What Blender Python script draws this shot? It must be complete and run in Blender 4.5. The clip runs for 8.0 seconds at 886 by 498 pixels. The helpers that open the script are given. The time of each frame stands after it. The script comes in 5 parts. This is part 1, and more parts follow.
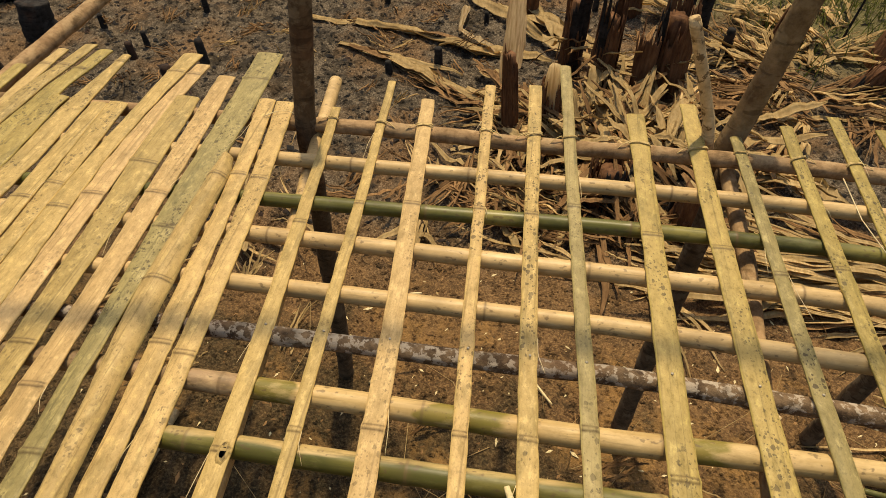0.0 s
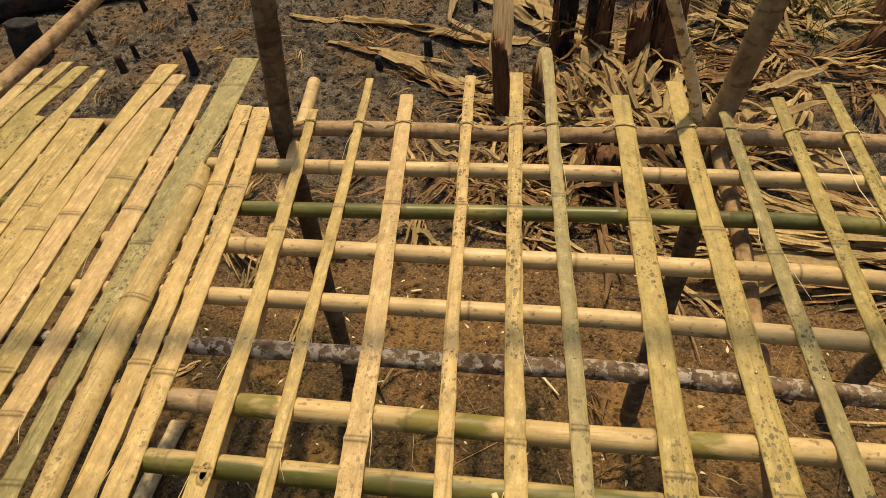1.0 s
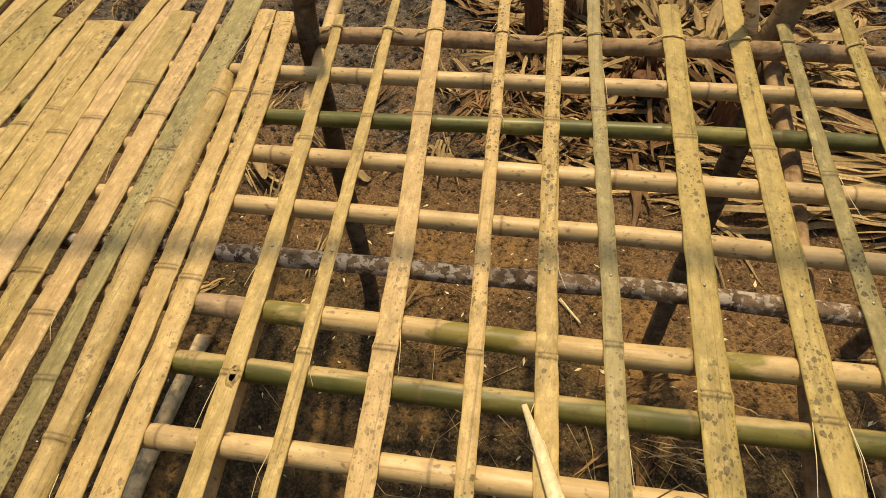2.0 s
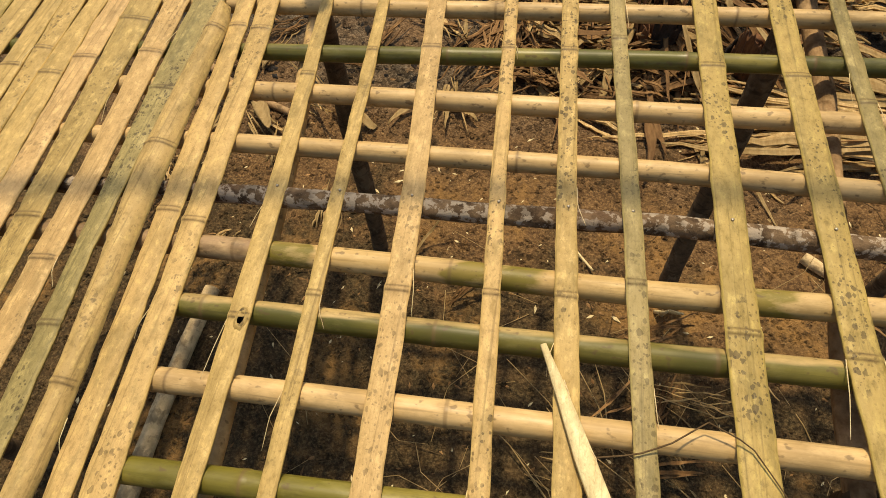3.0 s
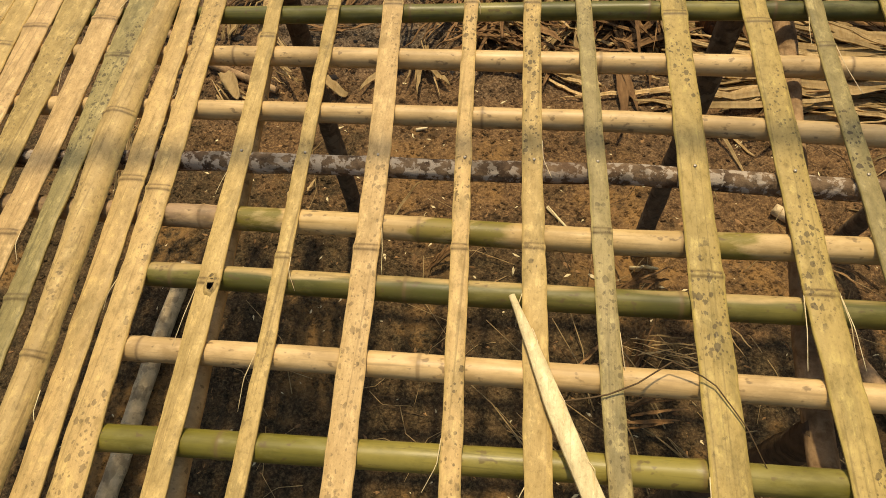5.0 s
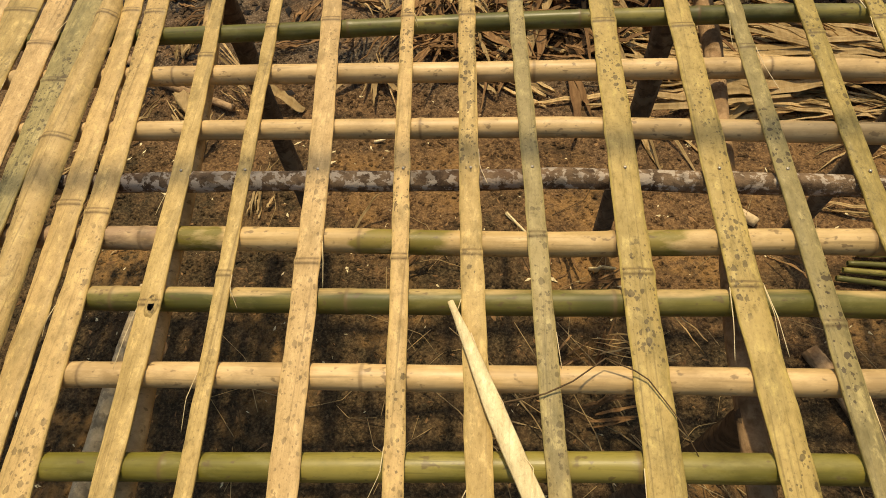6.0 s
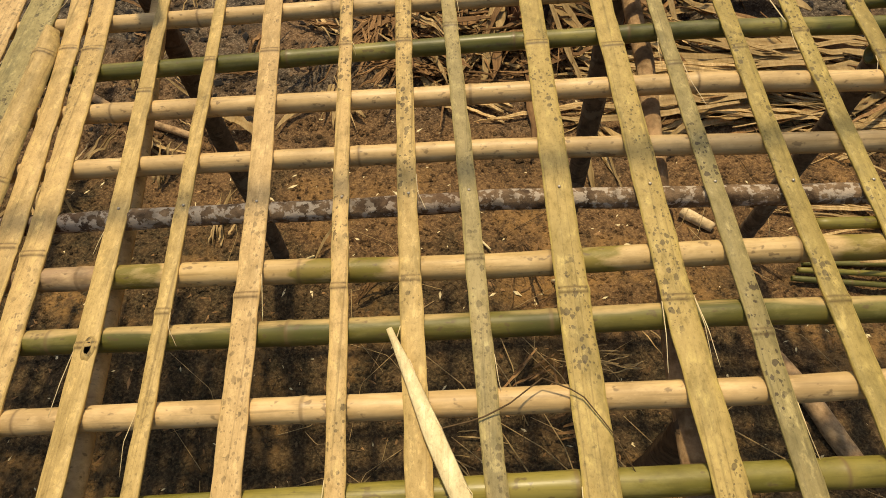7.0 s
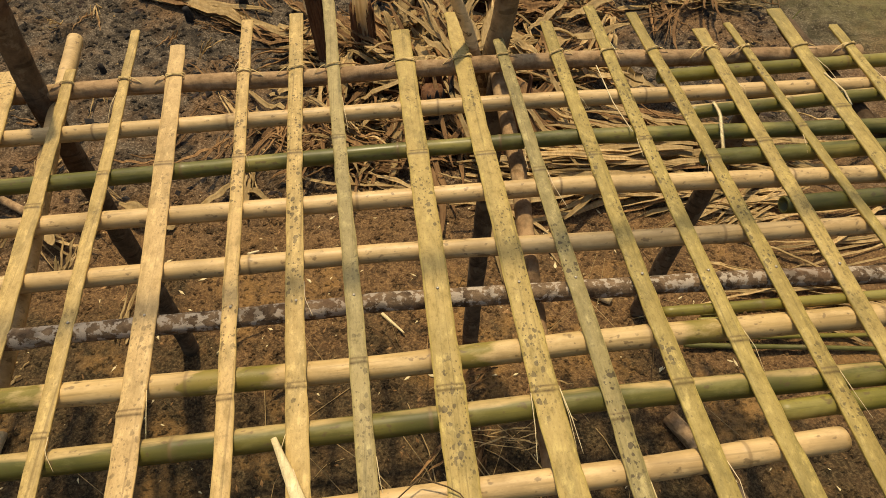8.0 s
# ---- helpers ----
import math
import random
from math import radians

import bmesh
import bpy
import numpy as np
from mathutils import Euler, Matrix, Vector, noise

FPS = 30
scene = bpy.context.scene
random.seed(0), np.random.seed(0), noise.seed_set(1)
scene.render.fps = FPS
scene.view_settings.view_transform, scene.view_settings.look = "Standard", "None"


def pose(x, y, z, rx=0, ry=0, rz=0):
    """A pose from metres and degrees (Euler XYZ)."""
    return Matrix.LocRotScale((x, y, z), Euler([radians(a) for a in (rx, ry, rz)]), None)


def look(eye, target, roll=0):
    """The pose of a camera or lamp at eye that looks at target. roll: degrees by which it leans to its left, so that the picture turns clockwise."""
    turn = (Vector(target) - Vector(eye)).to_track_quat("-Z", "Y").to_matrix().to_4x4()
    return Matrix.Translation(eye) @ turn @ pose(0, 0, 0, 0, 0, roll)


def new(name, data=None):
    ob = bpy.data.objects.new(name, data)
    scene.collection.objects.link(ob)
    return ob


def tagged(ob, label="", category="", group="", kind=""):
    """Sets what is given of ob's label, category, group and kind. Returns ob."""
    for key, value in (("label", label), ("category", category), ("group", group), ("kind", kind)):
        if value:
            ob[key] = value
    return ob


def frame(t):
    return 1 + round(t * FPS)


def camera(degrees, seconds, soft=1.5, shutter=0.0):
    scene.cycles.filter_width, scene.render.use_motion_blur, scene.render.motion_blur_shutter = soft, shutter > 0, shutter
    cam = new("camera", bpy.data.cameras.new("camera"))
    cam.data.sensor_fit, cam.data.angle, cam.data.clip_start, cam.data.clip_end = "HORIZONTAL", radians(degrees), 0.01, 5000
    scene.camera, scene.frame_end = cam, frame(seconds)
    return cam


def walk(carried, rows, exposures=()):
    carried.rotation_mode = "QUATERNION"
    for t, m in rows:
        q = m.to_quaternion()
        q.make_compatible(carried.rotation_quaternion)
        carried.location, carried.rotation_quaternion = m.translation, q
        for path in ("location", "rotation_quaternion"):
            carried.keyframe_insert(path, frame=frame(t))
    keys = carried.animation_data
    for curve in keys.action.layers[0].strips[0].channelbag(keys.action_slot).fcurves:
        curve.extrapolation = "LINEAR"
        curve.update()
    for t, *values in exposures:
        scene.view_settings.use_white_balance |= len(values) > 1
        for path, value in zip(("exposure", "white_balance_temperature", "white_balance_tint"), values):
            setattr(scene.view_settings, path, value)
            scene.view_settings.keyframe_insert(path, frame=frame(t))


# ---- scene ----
cam = camera(73.8, 8.0, soft=0.9)
PATH = [
    (0, (0.149, 0.093, 1.764), (-0.08, 1.427, 0.292), -1.5),
    (0.5, (0.191, 0.128, 1.761), (-0.098, 1.413, 0.256), -6.4),
    (1, (0.205, 0.135, 1.746), (-0.062, 1.443, 0.257), -6.5),
    (1.5, (0.179, 0.113, 1.693), (-0.108, 1.348, 0.146), -7.3),
    (1.7, (0.177, 0.123, 1.695), (-0.133, 1.288, 0.099), -8.0),
    (2.8, (0.166, 0.125, 1.657), (-0.137, 1.208, 0.003), -7.6),
    (3, (0.161, 0.123, 1.642), (-0.161, 1.12, -0.061), -10.5),
    (3.5, (0.158, 0.128, 1.633), (-0.16, 1.058, -0.109), -10.6),
    (4, (0.157, 0.129, 1.636), (-0.142, 1.067, -0.105), -9.4),
    (4.2, (0.161, 0.129, 1.638), (-0.144, 1.081, -0.095), -9.7),
    (5.3, (0.204, 0.1, 1.631), (-0.039, 1.013, -0.132), -11.3),
    (5.5, (0.219, 0.101, 1.637), (-0.015, 1.037, -0.115), -10.9),
    (6, (0.242, 0.102, 1.639), (0.062, 1.056, -0.109), -9.3),
    (6.5, (0.289, 0.102, 1.64), (0.15, 1.092, -0.092), -8.9),
    (7, (0.307, 0.116, 1.649), (0.194, 1.111, -0.082), -8.4),
    (7.5, (0.337, 0.124, 1.671), (0.26, 1.174, -0.029), -8.0),
    (7.7, (0.355, 0.124, 1.687), (0.359, 1.235, 0.023), -4.9),
    (8, (0.395, 0.122, 1.73), (0.523, 1.3, 0.119), -0.4),
]
walk(cam, [(t, look(eye, target, roll)) for t, eye, target, roll in PATH])

# ---- light ----
SUN_ELEV, SUN_FROM = 68.0, 2.0      # degrees above the horizon; degrees from +y towards -x
world = bpy.data.worlds.new("sky")
scene.world = world
world.use_nodes = True
sky = world.node_tree.nodes.new("ShaderNodeTexSky")
sky.sky_type, sky.sun_disc = "NISHITA", False
sky.sun_elevation, sky.sun_rotation = radians(SUN_ELEV), radians(-SUN_FROM)
sky.dust_density, sky.air_density = 4.0, 1.5
back = world.node_tree.nodes["Background"]
back.inputs["Strength"].default_value = 0.105
world.node_tree.links.new(sky.outputs["Color"], back.inputs["Color"])
to_sun = Vector((-math.sin(radians(SUN_FROM)) * math.cos(radians(SUN_ELEV)), math.cos(radians(SUN_FROM)) * math.cos(radians(SUN_ELEV)), math.sin(radians(SUN_ELEV))))
sun = new("sun", bpy.data.lights.new("sun", "SUN"))
sun.data.energy, sun.data.angle, sun.data.color = 3.95, radians(1.8), (1.0, 0.82, 0.53)
sun.matrix_world = look(to_sun * 20, (0, 0, 0))

TOP = 0.86        # top of the slatted floor
SOIL = -0.35      # mean level of the ground


# ---- materials ----
class Nodes:
    """A short way to write a node material."""

    def __init__(self, name, rough=0.6, coat=0.0):
        self.m = bpy.data.materials.new(name)
        self.m.use_nodes = True
        self.t = self.m.node_tree
        self.b = self.t.nodes["Principled BSDF"]
        self.b.inputs["Roughness"].default_value = rough
        self.b.inputs["Coat Weight"].default_value = coat
        self.b.inputs["Coat Roughness"].default_value = 0.3

    def put(self, socket, value):
        if isinstance(value, bpy.types.NodeSocket):
            self.t.links.new(value, socket)
        else:
            socket.default_value = (*value, 1) if socket.type == "RGBA" and len(value) == 3 else value

    def coord(self, scale, kind="Object", shift=0.0):
        c = self.t.nodes.new("ShaderNodeTexCoord")
        p = self.t.nodes.new("ShaderNodeMapping")
        self.t.links.new(c.outputs[kind], p.inputs["Vector"])
        p.inputs["Scale"].default_value = scale
        if shift:
            v = self.t.nodes.new("ShaderNodeVectorMath")
            v.operation = "SCALE"
            v.inputs[0].default_value = (7.1 * shift, 3.7 * shift, 5.3 * shift)
            self.t.links.new(self.rand(), v.inputs["Scale"])
            self.t.links.new(v.outputs[0], p.inputs["Location"])
        return p.outputs[0]

    def rand(self):
        return self.t.nodes.new("ShaderNodeObjectInfo").outputs["Random"]

    def island(self):
        return self.t.nodes.new("ShaderNodeNewGeometry").outputs["Random Per Island"]

    def attr(self, name):
        a = self.t.nodes.new("ShaderNodeAttribute")
        a.attribute_name = name
        return a.outputs["Fac"]

    def noise(self, co, scale=1.0, detail=4.0, rough=0.6):
        n = self.t.nodes.new("ShaderNodeTexNoise")
        self.put(n.inputs["Vector"], co)
        n.inputs["Scale"].default_value, n.inputs["Detail"].default_value, n.inputs["Roughness"].default_value = scale, detail, rough
        return n.outputs["Fac"]

    def ramp(self, fac, *stops):
        r = self.t.nodes.new("ShaderNodeValToRGB")
        self.put(r.inputs["Fac"], fac)
        while len(r.color_ramp.elements) < len(stops):
            r.color_ramp.elements.new(0.5)
        for e, (p, c) in zip(r.color_ramp.elements, stops):
            e.position = p
            e.color = (c, c, c, 1) if isinstance(c, (int, float)) else (*c, 1)
        return r.outputs["Color"]

    def math(self, op, a, b=0.0):
        n = self.t.nodes.new("ShaderNodeMath")
        n.operation = op
        self.put(n.inputs[0], a), self.put(n.inputs[1], b)
        return n.outputs[0]

    def mix(self, fac, a, b, mode="MIX"):
        n = self.t.nodes.new("ShaderNodeMix")
        n.data_type, n.blend_type = "RGBA", mode
        self.put(n.inputs[0], fac)
        for s, v in ((n.inputs[6], a), (n.inputs[7], b)):
            self.put(s, v if isinstance(v, bpy.types.NodeSocket) else (*v, 1))
        return n.outputs[2]

    def done(self, colour, height=None, depth=0.001, strength=0.6, rough=None):
        self.put(self.b.inputs["Base Color"], colour)
        if rough is not None:
            self.put(self.b.inputs["Roughness"], rough)
        if height is not None:
            b = self.t.nodes.new("ShaderNodeBump")
            b.inputs["Strength"].default_value, b.inputs["Distance"].default_value = strength, depth
            self.put(b.inputs["Height"], height)
            self.t.links.new(b.outputs[0], self.b.inputs["Normal"])
        return self.m


def slat_material(name, pale, deep, grey, spotty=1.0, axis=1):
    """Split bamboo: fibres along y, olive and grey weather stains, clustered mildew spots and worn node lines."""
    n = Nodes(name, 0.6)
    n.b.inputs["Specular IOR Level"].default_value = 0.32
    along = [120, 120, 120]
    along[axis] = 4.0
    grain = n.noise(n.coord(along, shift=1.0), 1.0, 6, 0.7)
    blot = n.noise(n.coord((26, 9, 26), shift=1.0), 1.0, 6, 0.68)
    mottle = n.noise(n.coord((70, 34, 70), shift=2.0), 1.0, 5, 0.7)
    fine = n.noise(n.coord((230, 170, 230), shift=1.0), 1.0, 4, 0.65)
    tone = n.noise(n.coord((5, 3.4, 5), shift=5.0), 1.0, 4, 0.6)
    c = n.mix(n.ramp(grain, (0.28, 0.0), (0.66, 1.0)), [0.5 * (p + d) for p, d in zip(pale, deep)], pale)
    # each piece has its own shade: some fresh and pale, some brown, some dull
    kind = n.math("FRACT", n.math("MULTIPLY", n.rand(), 13.7))
    c = n.mix(n.ramp(kind, (0.55, 0.0), (0.95, 0.55)), c, [min(v, 0.82) for v in (1.12 * pale[0], 1.04 * pale[1], 1.22 * pale[2])])
    c = n.mix(n.ramp(kind, (0.05, 0.45), (0.35, 0.0)), c, (1.02 * deep[0], 0.98 * deep[1], 1.0 * deep[2]))
    # weather stains, broad and then small
    c = n.mix(n.ramp(tone, (0.48, 0.0), (0.62, 0.36)), c, [0.55 * d + 0.45 * g for d, g in zip(deep, grey)])
    c = n.mix(n.ramp(blot, (0.51, 0.0), (0.63, 0.42)), c, grey)
    c = n.mix(n.ramp(mottle, (0.53, 0.0), (0.66, 0.42)), c, [0.60 * d for d in deep])
    c = n.mix(n.ramp(mottle, (0.33, 0.80), (0.47, 0.0)), c, [min(1.32 * v, 0.84) for v in pale])
    streak = n.noise(n.coord((170, 1.6, 170) if axis == 1 else (1.6, 170, 170), shift=2.0), 1.0, 3, 0.6)
    c = n.mix(n.ramp(streak, (0.56, 0.0), (0.68, 0.50)), c, [0.48 * v for v in deep])
    # mildew: round spots of uneven size, thick in some stretches and missing in others
    place = n.ramp(n.noise(n.coord((8, 3.6, 8), shift=2.0), 1.0, 3, 0.55), (0.49, 0.0), (0.54, 1.0))
    some = n.ramp(n.math("FRACT", n.math("MULTIPLY", n.rand(), 7.3)), (0.10, 0.55), (0.50, 1.0))
    thick = n.math("MULTIPLY", n.math("MULTIPLY", place, some), min(1.0, spotty))
    for size, reach in ((120, 0.66), (230, 0.55)):
        cell = n.t.nodes.new("ShaderNodeTexVoronoi")
        n.put(cell.inputs["Vector"], n.coord((size, 0.8 * size, size), shift=3.0))
        cell.inputs["Scale"].default_value = 1.0
        split = n.t.nodes.new("ShaderNodeSeparateColor")
        n.put(split.inputs[0], cell.outputs["Color"])
        radius = n.math("MULTIPLY", n.ramp(split.outputs[0], (0.55, 0.0), (1.0, 1.0)), reach)
        edge = n.math("ADD", cell.outputs["Distance"], n.math("MULTIPLY", n.math("SUBTRACT", fine, 0.5), 0.95))
        spot = n.ramp(n.math("SUBTRACT", radius, edge), (0.0, 0.0), (0.10, 1.0))
        c = n.mix(n.math("MULTIPLY", n.math("MULTIPLY", spot, thick), 0.95), c, (0.050, 0.032, 0.011))
    c = n.mix(n.math("MULTIPLY", n.attr("node"), n.ramp(fine, (0.30, 0.65), (0.60, 1.0))), c, (0.085, 0.050, 0.018))
    c = n.mix(n.ramp(fine, (0.33, 0.35), (0.46, 0.0)), c, [0.42 * v for v in deep])
    c = n.mix(n.math("MULTIPLY", n.attr("edge"), n.ramp(blot, (0.40, 0.95), (0.60, 0.35))), c, [min(1.5 * v, 0.84) for v in pale])
    h = n.math("ADD", n.math("MULTIPLY", grain, 0.8), n.math("ADD", n.math("MULTIPLY", fine, 0.5), n.math("MULTIPLY", mottle, 0.7)))
    return n.done(c, h, 0.0018, 0.7, n.ramp(mottle, (0.3, 0.42), (0.7, 0.70)))


def pole_material(name, pale, deep, patch=None, patch_at=(0.5, 0.53), shine=0.35, strip=None, bands=(), butt=None):
    """Round bamboo along x, with rings at the nodes and, where asked, peeled or green stretches."""
    n = Nodes(name, shine, 0.0)
    n.b.inputs["Specular IOR Level"].default_value = 0.35
    grain = n.noise(n.coord((3, 90, 90), shift=1.0), 1.0, 5, 0.7)
    blot = n.noise(n.coord((7, 9, 9), shift=2.0), 1.0, 4, 0.6)
    c = n.mix(n.ramp(grain, (0.3, 0.0), (0.7, 1.0)), deep, pale)
    if patch and not bands:
        edge = n.math("ADD", n.noise(n.coord((5.0, 13, 13), shift=3.0), 1.0, 1.5, 0.4), n.math("MULTIPLY", grain, 0.06))
        c = n.mix(n.ramp(edge, (patch_at[0], 0.0), (patch_at[1], 1.0)), c, patch)
    if bands:
        # green stretches where the skin was left on; places along the pole in metres
        sep = n.t.nodes.new("ShaderNodeSeparateXYZ")
        n.put(sep.inputs[0], n.coord((1, 1, 1)))
        ragged = n.math("MULTIPLY", n.math("SUBTRACT", n.noise(n.coord((9, 34, 34)), 1.0, 2, 0.5), 0.5), 0.10)
        along = n.math("MULTIPLY", n.math("ADD", n.math("ADD", sep.outputs["X"], ragged), 1.0), 0.4)
        stops = []
        for lo, hi in bands:
            stops += [((lo + 0.997) * 0.4, 0.0), ((lo + 1.003) * 0.4, 1.0), ((hi + 0.997) * 0.4, 1.0), ((hi + 1.003) * 0.4, 0.0)]
        c = n.mix(n.ramp(along, *stops), c, n.mix(n.ramp(blot, (0.4, 0.0), (0.62, 1.0)), patch, [1.5 * v for v in patch]))
        if butt:
            c = n.mix(n.ramp(along, ((butt[0] + 0.99) * 0.4, 1.0), ((butt[0] + 1.01) * 0.4, 0.0)), c, n.mix(n.ramp(blot, (0.40, 0.0), (0.55, 1.0)), butt[1], [0.35 * v for v in butt[1]]))
    if strip:
        # tan colour along the side that faces up and +y, with an uneven edge
        bare = n.math("ADD", n.attr("crown"), n.math("MULTIPLY", n.noise(n.coord((6, 6, 6), shift=4.0), 1.0, 2, 0.5), 0.9))
        c = n.mix(n.ramp(n.math("MULTIPLY", bare, 0.5), (0.625, 0.0), (0.70, 1.0)), c, strip)
    c = n.mix(n.math("MULTIPLY", n.ramp(blot, (0.45, 0.0), (0.70, 1.0)), 0.6), c, [0.55 * v for v in deep])
    c = n.mix(n.math("MULTIPLY", n.ramp(n.noise(n.coord((25, 60, 60), shift=5.0), 1.0, 5, 0.7), (0.5, 0.0), (0.7, 1.0)), 0.4), c, [0.6 * v for v in deep])
    dust = n.noise(n.coord((11, 30, 30), shift=6.0), 1.0, 5, 0.7)
    c = n.mix(n.ramp(dust, (0.50, 0.0), (0.64, 0.35)), c, [min(1.0, 1.25 * v + 0.05) for v in pale])
    scratch = n.noise(n.coord((5, 160, 160), shift=7.0), 1.0, 3, 0.6)
    c = n.mix(n.ramp(scratch, (0.58, 0.0), (0.68, 0.45)), c, [0.5 * v for v in deep])
    specks = n.ramp(n.noise(n.coord((60, 90, 90), shift=3.0), 1.0, 2, 0.5), (0.63, 0.0), (0.70, 1.0))
    c = n.mix(n.math("MULTIPLY", specks, 0.6), c, (0.10, 0.06, 0.025))
    c = n.mix(n.math("MULTIPLY", n.attr("node"), 0.65), c, (0.15, 0.09, 0.035))
    return n.done(c, grain, 0.0008, 0.4, n.ramp(blot, (0.3, shine + 0.04), (0.7, shine + 0.25)))


def bark_material(name, dark, light, lichen, amount=0.5, patch=14, at=0.535):
    n = Nodes(name, 0.9)
    n.b.inputs["Specular IOR Level"].default_value = 0.12
    a = n.noise(n.coord((30, 30, 30), shift=1.0), 1.0, 7, 0.7)
    b = n.noise(n.coord((patch, patch, patch), shift=2.0), 1.0, 5, 0.65)
    c = n.mix(n.ramp(a, (0.35, 0.0), (0.65, 1.0)), dark, light)
    c = n.mix(n.math("MULTIPLY", n.ramp(b, (at, 0.0), (at + 0.05, 1.0)), amount), c, lichen)
    c = n.mix(n.ramp(n.noise(n.coord((4, 4, 4), shift=4.0), 1.0, 3, 0.6), (0.55, 0.0), (0.7, 0.5)), c, (0.10, 0.045, 0.022))
    crack = n.noise(n.coord((14, 14, 55), shift=3.0), 1.0, 3, 0.5)
    c = n.mix(n.ramp(crack, (0.36, 0.5), (0.43, 0.0)), c, [0.35 * v for v in dark])
    return n.done(c, n.math("ADD", a, n.math("MULTIPLY", b, 0.6)), 0.005, 0.9)


def fibre_material(name, pale, deep, rough=0.75, scale=(60, 6, 60), see_through=0.0, shade=1.0):
    """Dry leaf, sheath or straw: long fibres and a random shade for each piece."""
    n = Nodes(name, rough)
    n.b.inputs["Specular IOR Level"].default_value = 0.15
    g = n.noise(n.coord(scale, shift=1.0), 1.0, 6, 0.7)
    big = n.noise(n.coord((5, 5, 5)), 1.0, 4, 0.6)
    c = n.mix(n.ramp(g, (0.32, 0.0), (0.68, 1.0)), deep, pale)
    c = n.mix(n.ramp(n.island(), (0.1, 0.0), (1.0, 0.85 * shade)), c, [0.42 * v for v in deep])
    c = n.mix(n.ramp(big, (0.5, 0.0), (0.75, 0.7 * shade)), c, [0.35 * v for v in deep])
    made = n.done(c, g, 0.003, 0.7)
    if see_through:
        glow = n.t.nodes.new("ShaderNodeBsdfTranslucent")
        both = n.t.nodes.new("ShaderNodeMixShader")
        n.put(glow.inputs["Color"], c)
        both.inputs[0].default_value = see_through
        n.t.links.new(n.b.outputs[0], both.inputs[1])
        n.t.links.new(glow.outputs[0], both.inputs[2])
        n.t.links.new(both.outputs[0], n.t.nodes["Material Output"].inputs["Surface"])
    return made


M_SLAT = slat_material("split_bamboo", (0.505, 0.352, 0.120), (0.314, 0.204, 0.054), (0.198, 0.151, 0.049), 0.7)
M_SLAT_BARE = slat_material("split_bamboo_unspotted", (0.505, 0.352, 0.120), (0.314, 0.204, 0.054), (0.198, 0.151, 0.049), 0.3)
M_SLAT_GREEN = slat_material("split_bamboo_olive", (0.392, 0.290, 0.078), (0.246, 0.175, 0.040), (0.136, 0.110, 0.028), 0.7)
M_SLAT_GREY = slat_material("split_bamboo_grey", (0.341, 0.269, 0.098), (0.211, 0.165, 0.054), (0.096, 0.087, 0.034), 0.9)
M_SLAT_CLEAN = slat_material("split_bamboo_clean", (0.450, 0.322, 0.108), (0.293, 0.197, 0.055), (0.184, 0.140, 0.044), 0.7)
M_SLAT_PEACH = slat_material("split_bamboo_reddish", (0.535, 0.363, 0.147), (0.401, 0.250, 0.086), (0.254, 0.176, 0.062), 0.45)
M_RAW = slat_material("fresh_split_bamboo", (0.74, 0.60, 0.32), (0.62, 0.46, 0.20), (0.5, 0.4, 0.2), 0.1)
M_TAN = pole_material("tan_bamboo", (0.64, 0.445, 0.195), (0.46, 0.300, 0.115))
M_GREEN = pole_material("green_bamboo", (0.15, 0.135, 0.026), (0.078, 0.076, 0.013), (0.24, 0.20, 0.045), (0.58, 0.66), 0.30)
M_TANSIDE = pole_material("green_bamboo_tan_side", (0.20, 0.165, 0.030), (0.12, 0.105, 0.017), (0.085, 0.080, 0.012), (0.48, 0.62), 0.34, (0.48, 0.335, 0.13))
M_MIXED = pole_material("half_peeled_bamboo", (0.60, 0.42, 0.18), (0.46, 0.30, 0.10), (0.17, 0.135, 0.020), (0.55, 0.562), 0.40, None, ((-0.290, -0.195), (0.030, 0.172), (0.44, 0.522), (0.845, 0.93)), (-0.292, (0.34, 0.22, 0.11)))
M_OLIVE = pole_material("olive_bamboo", (0.20, 0.170, 0.024), (0.135, 0.115, 0.014), (0.26, 0.21, 0.040), (0.5, 0.6), 0.28)
M_LOG = bark_material("grey_bark", (0.06, 0.038, 0.022), (0.25, 0.165, 0.09), (0.44, 0.36, 0.26), 0.85, 62, 0.50)
M_MOTTLED = bark_material("mottled_bark", (0.46, 0.31, 0.145), (0.72, 0.53, 0.28), (0.12, 0.068, 0.03), 0.85, 36, 0.53)
M_BROWN = bark_material("brown_bark", (0.20, 0.122, 0.057), (0.44, 0.288, 0.145), (0.48, 0.34, 0.18), 0.4)
M_POST = bark_material("dark_bark", (0.062, 0.042, 0.024), (0.15, 0.10, 0.056), (0.24, 0.185, 0.115), 0.4)
M_REAR = bark_material("olive_brown_bark", (0.13, 0.084, 0.038), (0.30, 0.20, 0.096), (0.30, 0.225, 0.12), 0.4)
M_WEATHERED = bark_material("weathered_wood", (0.46, 0.33, 0.165), (0.72, 0.54, 0.29), (0.24, 0.165, 0.085), 0.5, 22, 0.53)
M_CHAR = bark_material("charred_wood", (0.012, 0.011, 0.010), (0.035, 0.03, 0.026), (0.10, 0.09, 0.08), 0.15)
M_SHEATH = fibre_material("banana_sheath", (0.40, 0.20, 0.088), (0.10, 0.042, 0.020), 0.7, (38, 38, 9), 0.12)
M_STRAW = fibre_material("dry_leaf", (0.92, 0.70, 0.35), (0.54, 0.35, 0.13), see_through=0.38)
